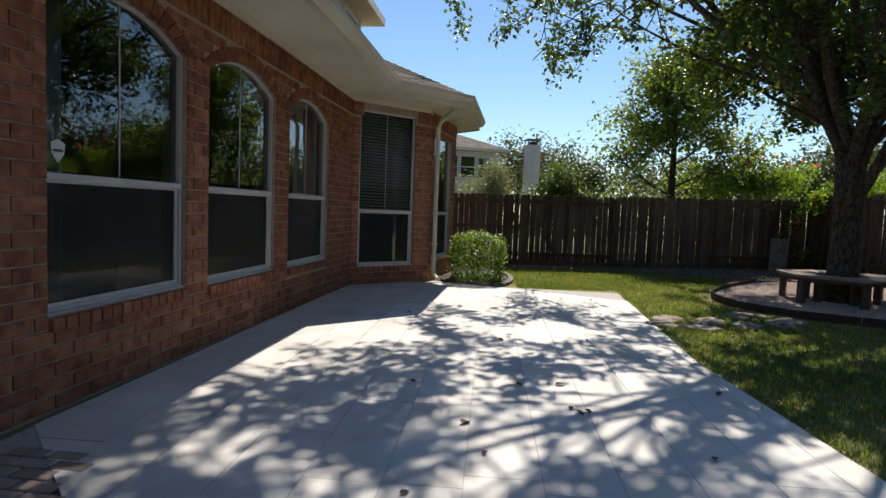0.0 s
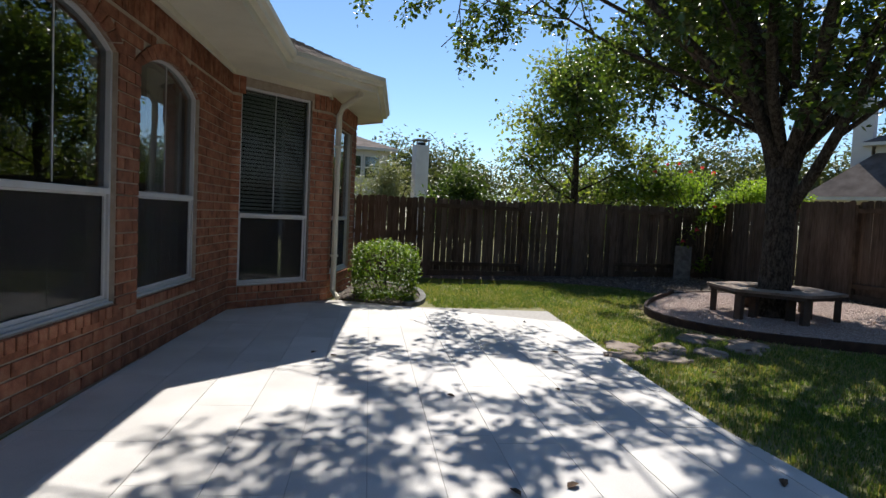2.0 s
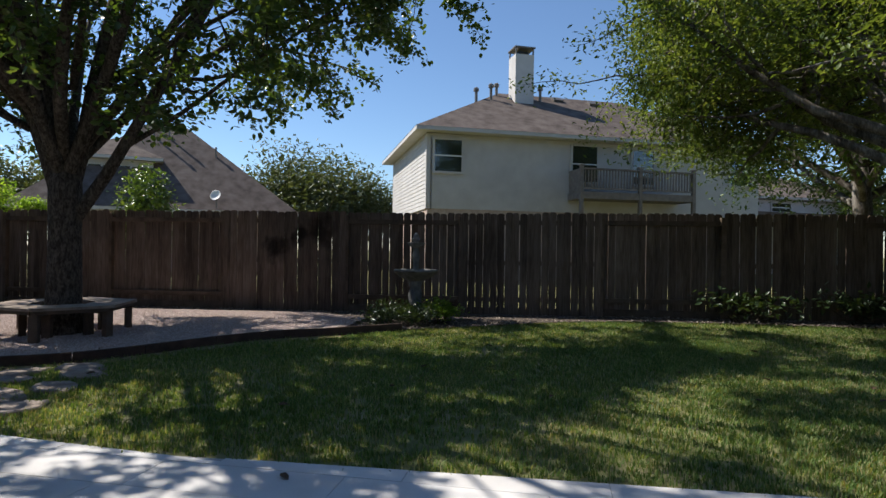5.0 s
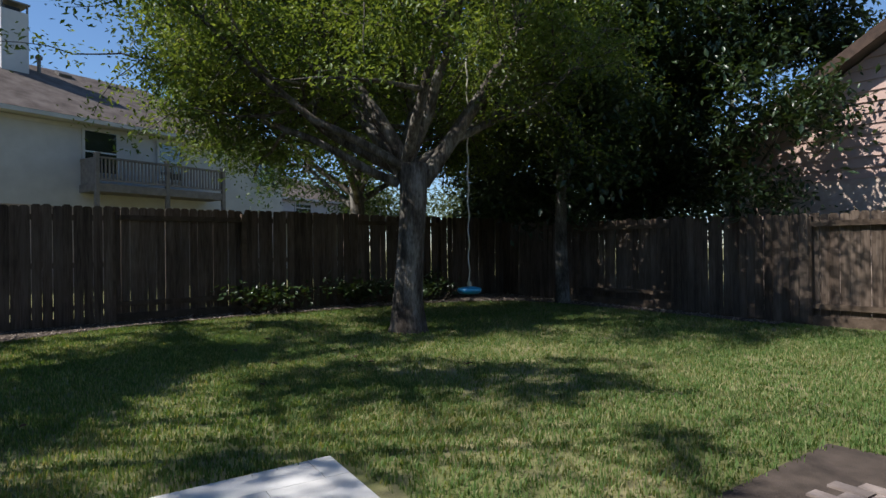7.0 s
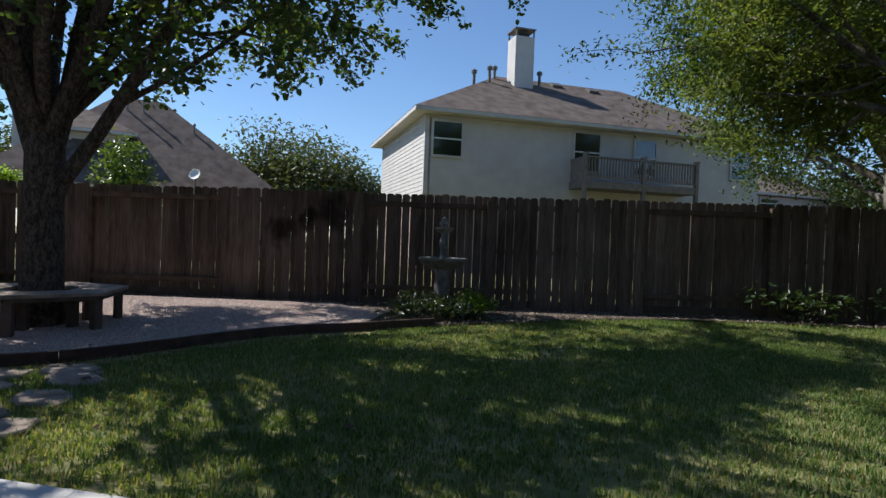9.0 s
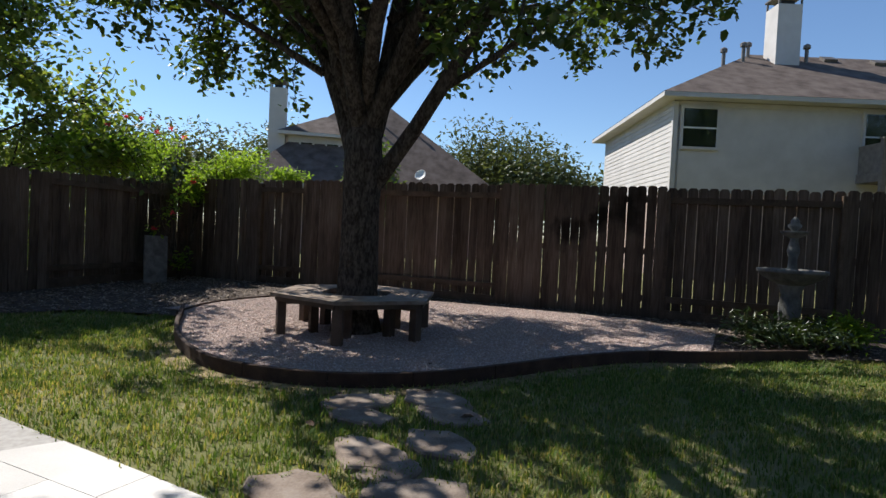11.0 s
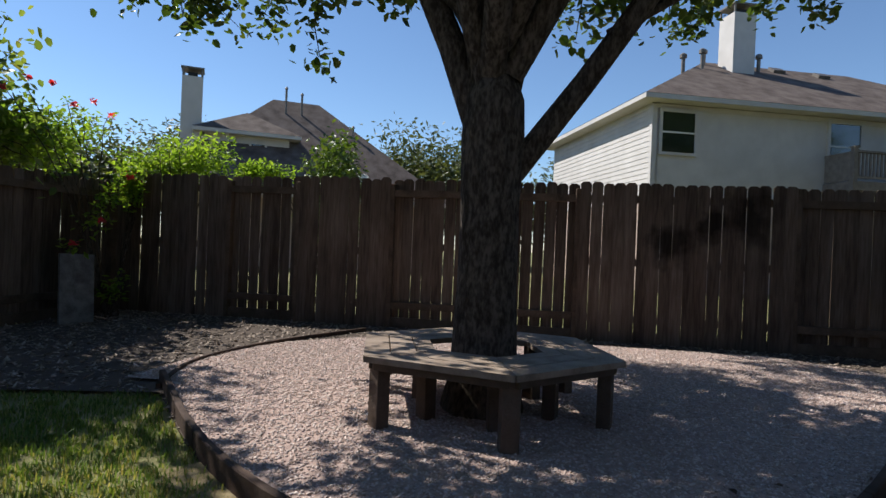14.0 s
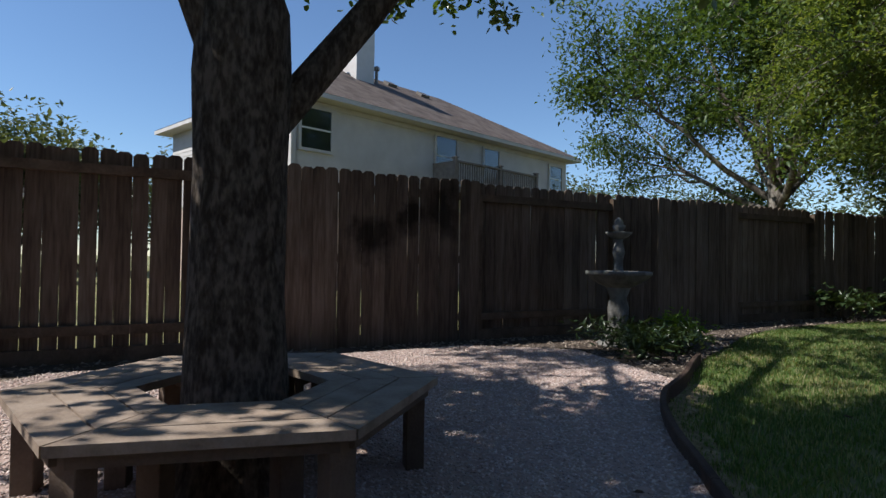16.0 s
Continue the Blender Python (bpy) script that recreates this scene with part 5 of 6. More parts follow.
for x in (6.0, 8.6, 11.08):
    part("post", boxes((x - 0.07, -1.22, 0.05, x + 0.07, -1.08, 4.80)), M_GREYWOOD, balcony)
    part("post_cap", boxes((x - 0.1, -1.25, 4.80, x + 0.1, -1.05, 4.84)), M_GREYWOOD, balcony)
part("rail", boxes((5.95, -1.23, 4.66, 11.15, -1.06, 4.72)), M_GREYWOOD, balcony)
part("rail", boxes((5.98, -1.18, 3.88, 11.1, -1.12, 3.95)), M_GREYWOOD, balcony)
part("side_rail", boxes((5.98, -1.1, 4.62, 6.08, -0.03, 4.7)), M_GREYWOOD, balcony)
part("side_panel", boxes((6.0, -1.08, 3.8, 6.04, -0.03, 4.62)), M_GREYWOOD, balcony)
bal = part("baluster", boxes((-0.03, -1.165, 3.95, 0.03, -1.13, 4.66)), M_GREYWOOD, balcony, m=pose(6.17, 0, 0))
for i in range(1, 37):
    share("baluster", bal, balcony, pose(6.17 + i * 0.132, 0, 0))

# the house beyond the rose corner
nm = Matrix.Translation((23.7, 20.9, 0)) @ Matrix.Rotation(radians(-62), 4, "Z")
house2 = thing("house", "brown-roofed house with a white chimney beyond the fence", "house", nm)
part("wall", boxes((0, 0, 0, 9.5, 8.0, 3.0)), M_TANBRICK, house2)
hip_roof(house2, -1.5, -1.2, 9.8, 8.0, 3.1, 0.93, 0.4)
part("upper_wall", boxes((0.3, 0.6, 3.0, 3.6, 6.0, 5.45)), M_SIDING, house2)
hip_roof(house2, 0.3, 0.6, 3.6, 6.5, 5.6, 0.55, 0.45, "upper_roof")
house_window(house2, 0.8, 1.5, 4.5, 5.25, y=0.56)
house_window(house2, 2.0, 2.7, 4.5, 5.25, y=0.56)
chimney(house2, -0.6, 0.5, 0.15, 1.3, 2.0, 7.6)
for x, y, h in ((3.6, 2.6, 1.2), (4.3, 2.6, 1.0), (6.5, 1.6, 0.5)):
    part("roof_vent", lathe(bmesh.new(), [(0.05, 0), (0.05, h), (0.09, h), (0.03, h + 0.1)], 8), M_METAL, house2, m=pose(x, y, 3.1 + 0.93 * (y + 1.5)))
dish = part("satellite_dish", lathe(bmesh.new(), [(0.02, 0.02), (0.14, 0.035), (0.24, 0.085), (0.26, 0.105), (0.235, 0.09), (0.13, 0.045), (0.02, 0.03)], 20), M_WHITE, house2, "pale grey satellite dish", m=pose(6.3, -1.75, 3.75, 65, 0, -35), smooth=True)
part("mast", boxes((-0.025, -0.025, -0.55, 0.025, 0.025, 0.02)), M_METAL, dish, m=pose(0, 0, 0, -65, 0, 0))

# the house to the north
nh = Matrix.Translation((-0.4, 34.0, 0)) @ Matrix.Rotation(radians(5), 4, "Z")
house3 = thing("house", "distant pale house with brown roof and white chimney", "house", nh)
part("wall", boxes((-8, 0, 0, 5.5, 8, 5.0)), M_SIDING, house3)
hip_roof(house3, -8, 0, 5.5, 8, 5.1, 0.4, 0.5)
for i in range(3):
    house_window(house3, 2.0 + i * 1.05, 3.0 + i * 1.05, 3.3, 4.7)
chimney(house3, 7.4, 0.5, 8.2, 1.3, 0, 5.6)

# houses to the south
sm = Matrix.Translation((34.3, -13.0, 0)) @ Matrix.Rotation(radians(-70), 4, "Z")
house4 = thing("house", "distant pale house with a low brown roof", "house", sm)
part("wall", boxes((-2, 0, 0, 12, 9, 4.8)), M_SIDING, house4)
hip_roof(house4, -2, 0, 12, 9, 5.0, 0.45, 0.5)
part("porch_roof", boxes((-6, -5, 3.3, 10, -0.1, 3.6)), M_SHINGLE, house4)
house_window(house4, 3.5, 5.2, 4.0, 4.7)
pm = Matrix.Translation((3.55, -10.4, 0)) @ Matrix.Rotation(radians(180), 4, "Z")
house5 = thing("house", "neighbouring house with pink lap siding above tan brick", "house", pm)
part("lower_wall", boxes((0, 0, 0, 9, 8, 2.55)), M_TANBRICK, house5)
bm = bmesh.new()
upright(bm, [(0.0, 2.55), (9.0, 2.55), (9.0, 3.3), (4.5, 6.2), (0.0, 3.3)], 0.02, 0.2)
part("gable", bm, M_PINKSIDING, house5)
V, F = [], []
for i in range(16):
    z = 2.55 + i * 0.2
    h0 = 0 if z < 3.3 else (z - 3.3) / 2.9 * 4.5
    h1 = 0 if z + 0.2 < 3.3 else (z + 0.2 - 3.3) / 2.9 * 4.5
    s = len(V)
    V += [(h0, -0.02, z), (9 - h0, -0.02, z), (9 - h1, 0.012, z + 0.2), (h1, 0.012, z + 0.2), (h0, 0.015, z), (9 - h0, 0.015, z)]
    F += [(s, s + 1, s + 2, s + 3), (s + 4, s + 5, s + 1, s)]
raw("siding", V, F, M_PINKSIDING, house5)
for sgn in (0, 1):
    bm = bmesh.new()
    x0, x1 = (-0.5, 4.5) if sgn == 0 else (9.5, 4.5)
    o = [(x0, 3.02), (x1, 6.24), (x1, 6.42), (x0, 3.2)]
    upright(bm, o if sgn == 0 else o[::-1], -0.45, 8.3)
    part("roof", bm, M_SHINGLE, house5)
    bm = bmesh.new()
    upright(bm, [(x0, 2.98), (x1, 6.2), (x1, 6.43), (x0, 3.21)], -0.49, -0.452)
    part("rake_board", bm, M_EDGE, house5)

# ---- fountain, swing, stones and plants ----
fx, fy = 8.80, 3.74
fz = gz(fx, fy) - 0.02
fountain = thing("fountain", "grey cast-stone tiered garden fountain by the fence", "fountain", pose(fx, fy, fz))
part("pedestal", lathe(bmesh.new(), [(0.26, 0), (0.27, 0.05), (0.22, 0.09), (0.15, 0.16), (0.12, 0.3), (0.13, 0.5), (0.10, 0.62), (0.14, 0.72), (0.17, 0.78)], 20), M_CAST, fountain, smooth=True)
part("basin", lathe(bmesh.new(), [(0.13, 0.74), (0.24, 0.79), (0.34, 0.85), (0.385, 0.90), (0.40, 0.905), (0.40, 0.945), (0.37, 0.95), (0.35, 0.915), (0.25, 0.87), (0.05, 0.86)], 28), M_CAST, fountain, smooth=True)
part("column", lathe(bmesh.new(), [(0.10, 0.86), (0.09, 0.92), (0.055, 0.97), (0.05, 1.08), (0.075, 1.18), (0.06, 1.25), (0.045, 1.32), (0.06, 1.36)], 16), M_CAST, fountain, smooth=True)
part("upper_bowl", lathe(bmesh.new(), [(0.05, 1.34), (0.11, 1.37), (0.155, 1.41), (0.16, 1.43), (0.145, 1.432), (0.10, 1.40), (0.04, 1.395)], 20), M_CAST, fountain, smooth=True)
part("finial", lathe(bmesh.new(), [(0.04, 1.39), (0.035, 1.44), (0.075, 1.48), (0.08, 1.51), (0.05, 1.53), (0.055, 1.56), (0.03, 1.59), (0.01, 1.61)], 14), M_CAST, fountain, smooth=True)

swx, swy = 5.05, -3.84
swing = thing("disc_swing", "round blue plastic disc swing on a rope", "swing", pose(swx, swy, 0.66))
part("seat", lathe(bmesh.new(), [(0.03, -0.03), (0.15, -0.035), (0.19, 0.0), (0.195, 0.03), (0.17, 0.055), (0.06, 0.075), (0.02, 0.08)], 24), M_BLUE, swing, smooth=True)
V, F = [], []
tube(V, F, [Vector((0.012 * math.sin(i * 1.3), 0.012 * math.cos(i * 1.3), 0.06 + 0.09 * i)) for i in range(42)], [0.013] * 42, 6)
raw("rope", V, F, M_ROPE, swing, "pale twisted rope")
part("knot", lathe(bmesh.new(), [(0.01, 0.07), (0.035, 0.09), (0.04, 0.12), (0.03, 0.15), (0.012, 0.17)], 10), M_ROPE, swing, smooth=True)


def flagstone(x, y, r, seed):
    rng = random.Random(seed)
    n = 11
    o = []
    for i in range(n):
        w = 2 * math.pi * i / n
        q = r * rng.uniform(0.78, 1.12)
        o.append((q * 1.25 * math.cos(w), q * 0.85 * math.sin(w)))
    bm = bmesh.new()
    prism(bm, o, -0.04, 0.022)
    top = [e for e in bm.edges if all(v.co.z > 0.01 for v in e.verts)]
    bmesh.ops.bevel(bm, geom=top, offset=0.012, segments=1, affect="EDGES")
    return tagged(part("flagstone", bm, M_STONE, m=pose(x, y, gz(x, y) + 0.006, rng.uniform(-2, 2), rng.uniform(-2, 2), rng.uniform(0, 360))), "flat brownish flagstone set in the grass", "stone", "stepping stones")


for i, (x, y, r) in enumerate(((4.34, 7.60, 0.25), (4.62, 7.05, 0.27), (4.06, 7.42, 0.2), (4.33, 6.86, 0.22), (3.52, 7.14, 0.24), (3.82, 6.78, 0.23), (2.95, 7.24, 0.25), (3.13, 6.70, 0.26), (2.70, 6.82, 0.22), (3.36, 6.92, 0.16))):
    flagstone(x, y, r, 100 + i)

bush("ferny_plant", "low leafy green plants at the fountain's foot", (8.35, 3.85, gz(8.3, 3.9) + 0.02), (0.62, 0.75, 0.20), 1500, 0.10, M_DARKLEAF, 41, "plant", narrow=0.3, lumps=12, shell=0.2)
bush("ferny_plant", "low leafy green plants at the fountain's foot", (8.35, 3.35, gz(8.3, 3.4) + 0.02), (0.35, 0.4, 0.24), 700, 0.09, M_ROSE, 42, "plant", narrow=0.3, lumps=7, shell=0.2)
bush("leggy_plant", "sparse leggy shrub with broad leaves by the fence", (9.0, -2.2, gz(9, -2)), (0.5, 0.8, 0.34), 420, 0.13, M_DARKLEAF, 43, "plant", lumps=9, shell=0.2, stems=9)
bush("leggy_plant", "sparse leggy shrub with broad leaves by the fence", (8.9, -4.2, gz(9, -4)), (0.5, 0.9, 0.36), 460, 0.13, M_DARKLEAF, 44, "plant", lumps=9, shell=0.2, stems=9)
bush("leggy_plant", "sparse leggy shrub with broad leaves by the fence", (8.6, -6.2, gz(8.6, -6)), (0.6, 0.8, 0.33), 420, 0.13, M_DARKLEAF, 45, "plant", lumps=9, shell=0.2, stems=9)


def rose_canes():
    """The climbing rose in the fence corner: arching canes that hang down with leaves, and upright canes with blooms."""
    rng = np.random.default_rng(77)
    t = thing("climbing_rose", "arching rose canes with bright leaves and red blooms", "rose", pose(9.62, 13.86, gz(9.6, 13.8) + 0.02))
    leaves, blooms = [], []

    def cane(base, top, end, first, each, wide):
        pts = []
        for k in range(13):
            u = k / 12
            q = base * (1 - u) ** 2 + (top * 2 - (base + end) * 0.5) * 2 * u * (1 - u) + end * u * u
            pts.append(q + Vector(rng.normal(0, 0.012, 3)))
        V, F = [], []
        tube(V, F, pts, [0.011 - 0.0005 * k for k in range(13)], 5)
        raw("cane", V, F, M_BARK, t)
        for k in range(first, 13):
            leaves.extend(tuple(pts[k] + Vector(rng.normal(0, wide, 3))) for _ in range(each))
        return pts

    for i in range(4):
        p = cane(Vector((0.10 + 0.05 * i, 0.05, 0)), Vector((0.42 + rng.normal(0, 0.05), -0.02, 1.75 + rng.normal(0, 0.05))), Vector((-0.60 + 0.22 * i, -0.12 + rng.normal(0, 0.05), 0.95 + 0.30 * i)), 5, 22, 0.07)
        blooms += [p[8], p[12]] if i != 2 else [p[9]]
    for i in range(6):
        cane(Vector((0.1, 0.1, 0)), Vector((0.1 - 0.12 * i, 0.25, 1.6)), Vector((0.5 - 0.36 * i, 0.45 + rng.normal(0, 0.1), 2.75 + rng.normal(0, 0.14))), 9, 9, 0.09)
        blooms.append(Vector((0.5 - 0.36 * i, 0.42, 2.86 + rng.normal(0, 0.12))))
    for i in range(3):
        cane(Vector((0.0 - 0.1 * i, -0.15, 0)), Vector((-0.05 - 0.1 * i, -0.2, 0.3)), Vector((-0.02 - 0.12 * i, -0.25, 0.62 - 0.1 * i)), 5, 4, 0.05)
    leaf_mesh("foliage", leaves, rng.uniform(0.065, 0.115, len(leaves)), M_ROSE, t, rng, 0.1, 0.5)
    for e in blooms:
        P = np.array([tuple(e + Vector(rng.normal(0, 0.014, 3))) for _ in range(16)])
        leaf_mesh("bloom", P, rng.uniform(0.045, 0.07, 16), M_PETAL, t, rng, -0.4, 0.9, "red rose bloom")
    return t


rose_canes()
bush("rose_bush", "rose growth spilling over the side fence", (10.6, 12.2, gz(10, 12.2)), (0.32, 0.6, 0.24), 900, 0.08, M_ROSE, 39, lumps=8, stems=5, narrow=0.5, lift=1.8)
board = tagged(part("board", boxes((-0.2, -0.02, 0, 0.2, 0.02, 0.85), bevel=0.004), M_CAST, m=pose(8.9, 13.72, gz(8.9, 13.72) + 0.02, -7, 2, -25)), "grey weathered board leaning by the rose", "board")

# corner bed by the bay
CORNER = [(0.02, 10.83), (0.95, 10.17), (1.28, 10.45), (1.52, 11.2), (1.58, 12.2), (1.1, 13.0), (0.2, 13.3), (0.26, 12.4)]
sheet("corner_bed", CORNER, 0.03, M_SOIL, "dark planting bed below the bay window", "planting bed")
edging(smooth_line([(1.0, 10.2), (1.30, 10.45), (1.54, 11.2), (1.60, 12.2), (1.12, 13.05)], 6), "stone_edging", "pale stone edging of the corner bed", 0.07, 0.10, M_CAST)


# ---- loose ground cover ----
def grass_field():
    """Blades in tufts over the lawn, thicker beside the walk."""
    rng = np.random.default_rng(5)
    patio_pad = PATIO
    lists = []
    for (x0, x1, y0, y1, n) in ((1.5, 9.0, -1.0, 14.3, 62000), (-3.0, 9.0, -8.3, 0.6, 42000), (-5.0, 1.6, -8.0, 1.2, 8000)):
        x, y = rng.uniform(x0, x1, n), rng.uniform(y0, y1, n)
        ok = ~inside(patio_pad, x, y) & ~inside(MULCH_POLY, x, y) & ~inside(GRAVEL_POLY, x, y) & ~inside(CORNER, x, y) & ~inside(PAVED, x, y)
        edge = np.where(y < 4.9, 1.74 + (y - 0.61) * 0.098, 2.16 + (y - 4.9) * 0.219)
        ok &= (x > edge + 0.02) | (y < 0.6) | (y > 10.05)
        side = -2.53 + 0.186 * (y - 4.83)
        ok &= x > side + 0.1
        bare = np.sin(x * 1.7 + 0.6) * np.sin(y * 1.3 + 1.1) + 0.5 * np.sin(x * 4.1 + y * 3.3)
        ok &= rng.uniform(0, 1, n) < np.clip(1.15 - 0.45 * np.clip(bare, 0, 2), 0.25, 1)
        lists.append(np.stack([x[ok], y[ok]], 1))
    P = np.concatenate(lists)
    P = P[~np.any([(P[:, 0] - x) ** 2 + (P[:, 1] - y) ** 2 < (r * 0.85) ** 2 for x, y, r in ((4.34, 7.60, 0.25), (4.62, 7.05, 0.27), (4.06, 7.42, 0.2), (4.33, 6.86, 0.22), (3.52, 7.14, 0.24), (3.82, 6.78, 0.23), (2.95, 7.24, 0.25), (3.13, 6.70, 0.26), (2.70, 6.82, 0.22))], axis=0)]
    rim = np.array([p[:2] for p in BED if 4.4 < p[1] < 10.3 and p[0] < 7.8])
    rim = np.concatenate([rim[:-1] + (rim[1:] - rim[:-1]) * k for k in (0.0, 0.5)], 0)
    near = np.min((P[:, 0:1] - rim[None, :, 0]) ** 2 + (P[:, 1:2] - rim[None, :, 1]) ** 2, axis=1) ** 0.5
    P = P[(near > 0.28) | (rng.uniform(0, 1, len(P)) < near * 2.6 + 0.12)]
    blades = 6
    n = len(P) * blades
    C = np.repeat(P, blades, 0) + rng.normal(0, 0.03, (n, 2))
    z = ground_z(C[:, 0], C[:, 1])
    h = rng.uniform(0.025, 0.062, n)
    w = rng.uniform(0.0028, 0.0055, n)
    a = rng.uniform(0, 2 * np.pi, n)
    lean = rng.normal(0, 0.55, n)
    d = np.stack([np.cos(a), np.sin(a)], 1)
    s = np.stack([-np.sin(a), np.cos(a)], 1)
    root = np.stack([C[:, 0], C[:, 1], z - 0.004], 1)
    off = lambda k, f: np.concatenate([d * (lean * h * k)[:, None], (h * f)[:, None]], 1)
    sw = np.concatenate([s * w[:, None], np.zeros((n, 1))], 1)
    V = np.stack([root - sw, root + sw, root + off(0.35, 0.62) + sw * 0.8, root + off(0.35, 0.62) - sw * 0.8, root + off(1.0, 0.95)], 1).reshape(-1, 3)
    b = np.arange(n)[:, None] * 5
    F = np.concatenate([b + [0, 1, 2], b + [0, 2, 3], b + [3, 2, 4]], 0)
    return tagged(tris("grass", V, F, M_GRASS), "short green and straw-coloured lawn grass", "grass", kind="stuff")


PAVED = [(-3.75, -2.0), (-0.35, -2.0), (-0.05, 0.85), (-1.35, 1.13), (-2.0, 1.98), (-2.42, 2.83), (-2.9, 2.83)]


def scatter_stones(name, label, category, poly, lift, n, size, material, seed, flat=0.6, long=1.4, also=None):
    """Small angular stones or chips strewn over a bed, as one mesh."""
    rng = np.random.default_rng(seed)
    xs, ys = [p[0] for p in poly], [p[1] for p in poly]
    x, y = rng.uniform(min(xs), max(xs), n * 3), rng.uniform(min(ys), max(ys), n * 3)
    ok = inside(poly, x, y)
    if also is not None:
        ok &= also(x, y)
    x, y = x[ok][:n], y[ok][:n]
    n = len(x)
    base = np.array([(1, 0, 0), (-1, 0, 0), (0, 1, 0), (0, -1, 0), (0, 0, 1), (0, 0, -1)], float)
    V = base[None] * rng.uniform(0.6, 1.2, (n, 6, 1)) * np.array([long, 1.0, flat])
    V += rng.normal(0, 0.14, V.shape)
    a, t1 = rng.uniform(0, 2 * np.pi, n), rng.normal(0, 0.35, n)
    ca, sa = np.cos(a), np.sin(a)
    ct, st = np.cos(t1), np.sin(t1)
    X = V[..., 0] * ct[:, None] - V[..., 2] * st[:, None]
    Z = V[..., 0] * st[:, None] + V[..., 2] * ct[:, None]
    Y = V[..., 1]
    s = (size * rng.uniform(0.5, 1.4, n))[:, None]
    V = np.stack([(X * ca[:, None] - Y * sa[:, None]) * s + x[:, None], (X * sa[:, None] + Y * ca[:, None]) * s + y[:, None], Z * s + (ground_z(x, y) + lift + size * flat * 0.35)[:, None]], 2).reshape(-1, 3)
    f = np.array([(0, 2, 4), (2, 1, 4), (1, 3, 4), (3, 0, 4), (2, 0, 5), (1, 2, 5), (3, 1, 5), (0, 3, 5)])
    F = (np.arange(n)[:, None, None] * 6 + f[None]).reshape(-1, 3)
    return tagged(tris(name, V, F, material), label, category, kind="stuff")


def dry_strip():
    """Bare, straw-coloured turf along the outside of the bed edging."""
    rng = random.Random(8)
    line = [p for p in BED if 4.6 < p[1] < 10.2 and p[0] < 7.6]
    out = inset(line, 0.0)
    far = [inset(line, -0.16 - 0.12 * rng.random())[i] for i in range(len(line))]
    sheet("dry_strip", out + far[::-1], 0.012, M_STRAW, "dry straw-coloured turf along the bed edging", "dry grass")


dry_strip()
grass_field()
scatter_stones("gravel", "loose pinkish gravel stones", "gravel", GRAVEL_POLY, 0.05, 64000, 0.0095, M_PEBBLE, 11)
scatter_stones("bark_chips", "grey-brown bark chips on the planting bed", "mulch", MULCH_POLY, 0.03, 15000, 0.020, M_CHIP, 12, 0.28, 2.2, lambda x, y: ~inside(GRAVEL_POLY, x, y))
scatter_stones("bark_chips", "bark chips in the corner bed", "mulch", CORNER, 0.03, 700, 0.022, M_CHIP, 13, 0.28, 2.2)

rng = random.Random(19)
dead = None
for i in range(56):
    if i < 20:
        y = rng.uniform(2, 9.4)
        x = rng.uniform(-1.4, 1.9) + 0.155 * (y - 2)
        z = 0.004
    else:
        x, y = rng.uniform(3, 8), rng.uniform(-3, 8)
        z = gz(x, y) + (0.035 if x < 5 else 0.06)
    m = pose(x, y, z, rng.uniform(-14, 14), rng.uniform(-14, 14), rng.uniform(0, 360)) @ Matrix.Diagonal((*([rng.uniform(0.7, 1.2)] * 3), 1))
    if dead is None:
        bm = bmesh.new()
        v = [bm.verts.new(c) for c in ((-0.04, 0, 0.004), (-0.015, 0.022, 0.016), (0.02, 0.02, 0.014), (0.045, 0, 0.006), (0.02, -0.02, 0.016), (-0.015, -0.022, 0.014), (0, 0, 0.002))]
        for k in range(6):
            bm.faces.new((v[k], v[(k + 1) % 6], v[6]))
        dead = tagged(part("fallen_leaf", bm, M_DEAD, m=m), "curled dry brown fallen leaf", "leaf", "fallen leaves")
    else:
        ob = tagged(new("fallen_leaf", dead.data), "curled dry brown fallen leaf", "leaf", "fallen leaves")
        ob.matrix_basis = m

# ---- brick pavers by the wall ----
pavers = tagged(part("brick_path", prism(bmesh.new(), PAVED, -0.1, -0.012), M_SOIL), "brick paver path beside the house wall", "path", kind="structure")
pv = None
px = np.arange(-4, 0.2, 0.205)
ang = math.atan2(1, 0.186) - math.pi / 2
cs, sn = math.cos(ang), math.sin(ang)
near_pavers = []
for i in range(-22, 10):
    for j in range(-24, 30):
        u, v = i * 0.212 + (0.106 if j % 2 else 0), j * 0.108
        x, y = -2.2 + u * cs - v * sn, 1.6 + u * sn + v * cs
        if inside(PAVED, np.array(x), np.array(y)):
            near_pavers.append((x, y))
near_pavers.sort(key=lambda p: -p[1])
for x, y in near_pavers[:290]:
    m = pose(x, y, -0.012, 0, 0, math.degrees(ang))
    if pv is None:
        pv = part("paver", boxes((-0.1, -0.048, -0.04, 0.1, 0.048, 0.014), bevel=0.005), M_PAVER, pavers, m=m)
    else:
        share("paver", pv, pavers, m)
bm = bmesh.new()
for x, y in near_pavers[290:]:
    box(bm, -0.1, -0.048, -0.04, 0.1, 0.048, 0.002, pose(x, y, 0, 0, 0, math.degrees(ang)))
tagged(part("paving", bm, M_PAVER, pavers), kind="stuff")

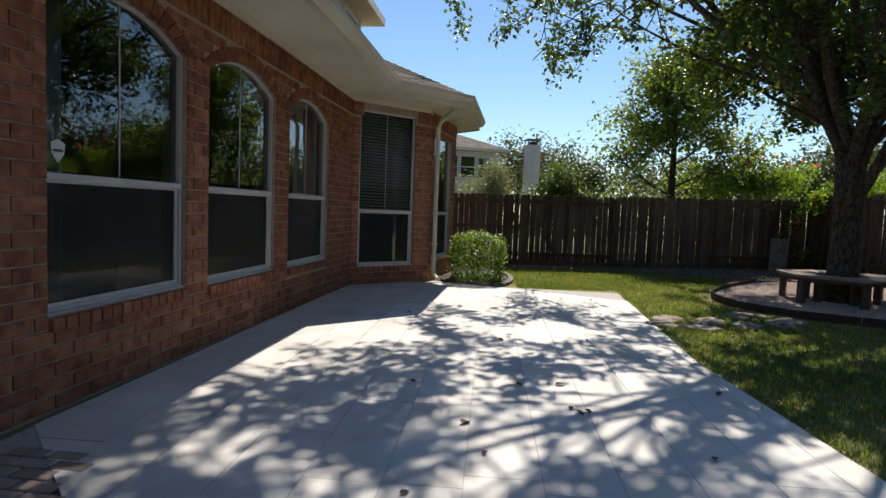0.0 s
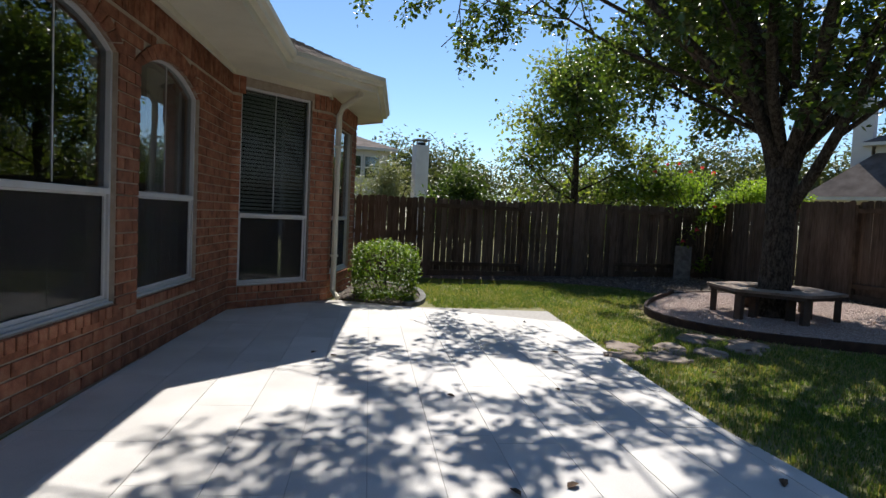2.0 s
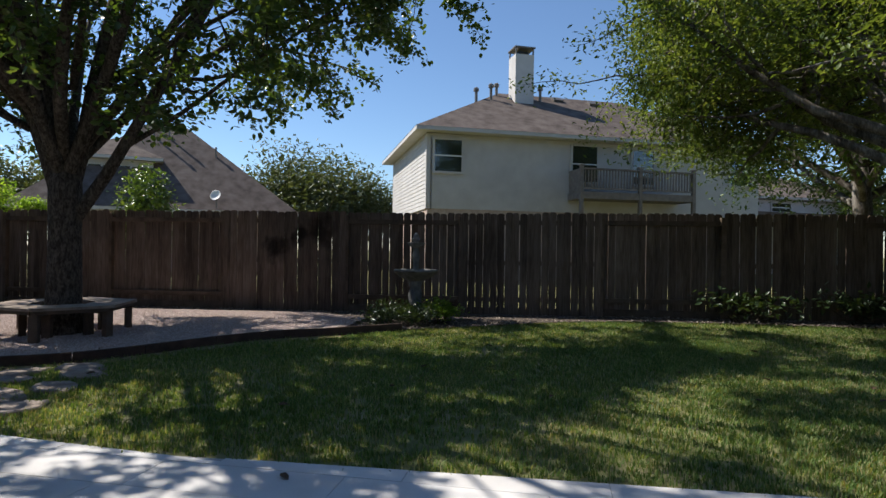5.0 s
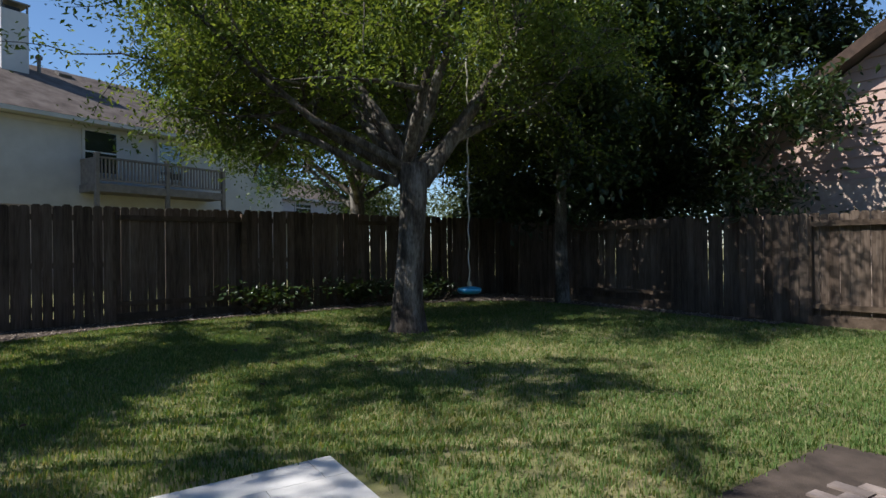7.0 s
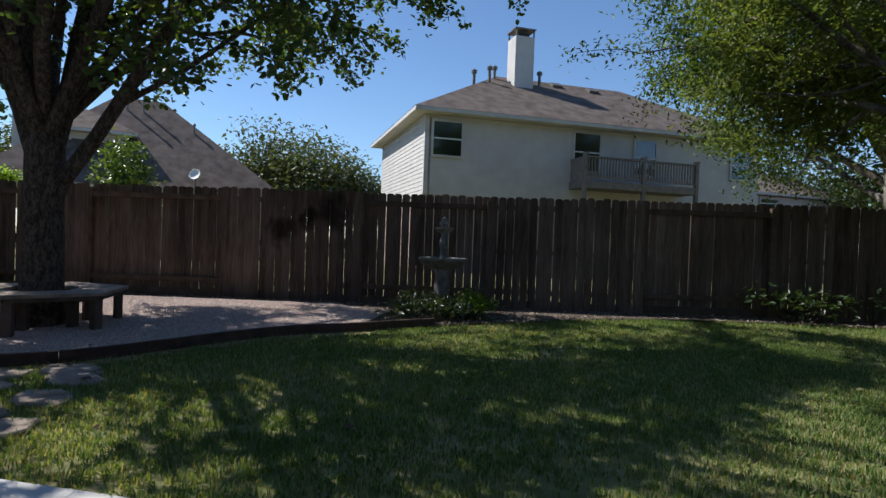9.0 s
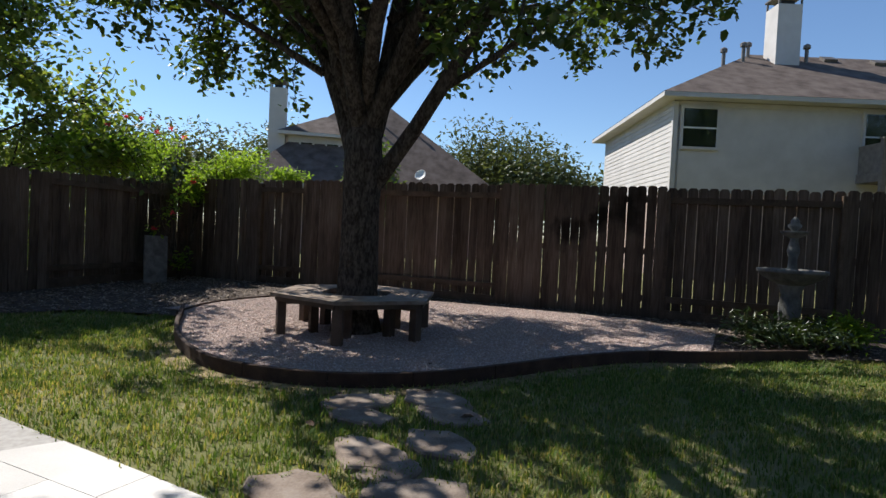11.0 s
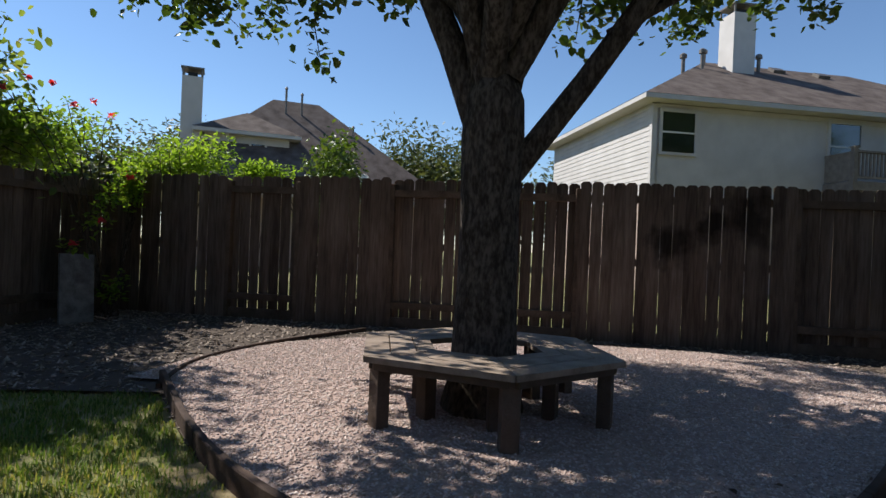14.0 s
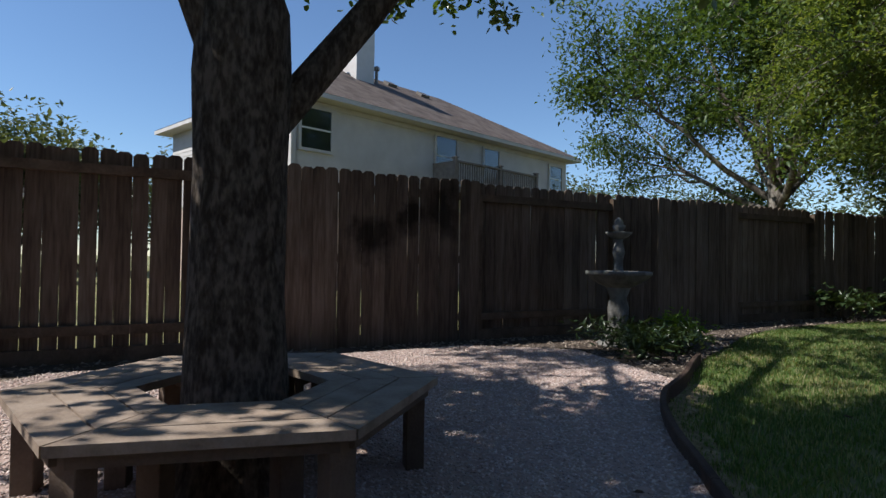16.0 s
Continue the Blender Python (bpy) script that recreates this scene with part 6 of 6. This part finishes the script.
# ---- patio tiles ----
def clip_poly(poly, a, b, c):
    """The part of a flat outline where a*x + b*y <= c."""
    out = []
    for i, p in enumerate(poly):
        q = poly[(i + 1) % len(poly)]
        fp, fq = a * p[0] + b * p[1] - c, a * q[0] + b * q[1] - c
        if fp <= 0:
            out.append(p)
        if fp * fq < 0:
            k = fp / (fp - fq)
            out.append((p[0] + (q[0] - p[0]) * k, p[1] + (q[1] - p[1]) * k))
    return out


def patio_tiles():
    """Long tiles in rows along the patio's edge, with staggered ends."""
    d = Vector((1.41, 9.06)).normalized()
    s = Vector((d.y, -d.x))
    o = Vector((1.81, 0.59))
    rng = random.Random(2)
    hull = [PATIO[k] for k in (0, 1, 2, 4, 5, 7, 8, 10, 11)]
    g = 0.0022
    for r in range(14):
        u0, u1 = -0.405 * (r + 1) + g, -0.405 * r - g
        v = -rng.uniform(0.1, 1.1)
        while v < 10.5:
            L = 1.22
            q = [(o.x + s.x * u + d.x * w, o.y + s.y * u + d.y * w) for u, w in ((u0, v + g), (u1, v + g), (u1, v + L - g), (u0, v + L - g))]
            mid = sum(p[1] for p in q) / 4
            for i in range(len(hull)):
                a, b = hull[i], hull[(i + 1) % len(hull)]
                ex, ey = b[0] - a[0], b[1] - a[1]
                k = math.hypot(ex, ey)
                nx, ny = ey / k, -ex / k
                if i == 4 or (i == 0 and mid > 4.9) or (i == 1 and mid <= 4.9):
                    continue
                q = clip_poly(q, nx, ny, nx * a[0] + ny * a[1])
                if len(q) < 3:
                    break
            v += L
            if len(q) < 3:
                continue
            area = 0.5 * abs(sum(q[i][0] * q[(i + 1) % len(q)][1] - q[(i + 1) % len(q)][0] * q[i][1] for i in range(len(q))))
            if area < 0.004:
                continue
            bm = bmesh.new()
            prism(bm, q, -0.03, rng.uniform(-0.0008, 0.0008))
            part("tile", bm, M_PATIO, patio)


patio_tiles()

# ---- bricks ----
lay_bricks(wall_east, wall_len, ABC, near=(6.0, 9.4))
lay_bricks(wall_bay, bay_len, DW, near=(0, 2))
lay_bricks(wall_side, side_len, EW, near=(0, 2))
lay_bricks(wall_back, back_len, [])
lay_bricks(wall_far, far_len, [])
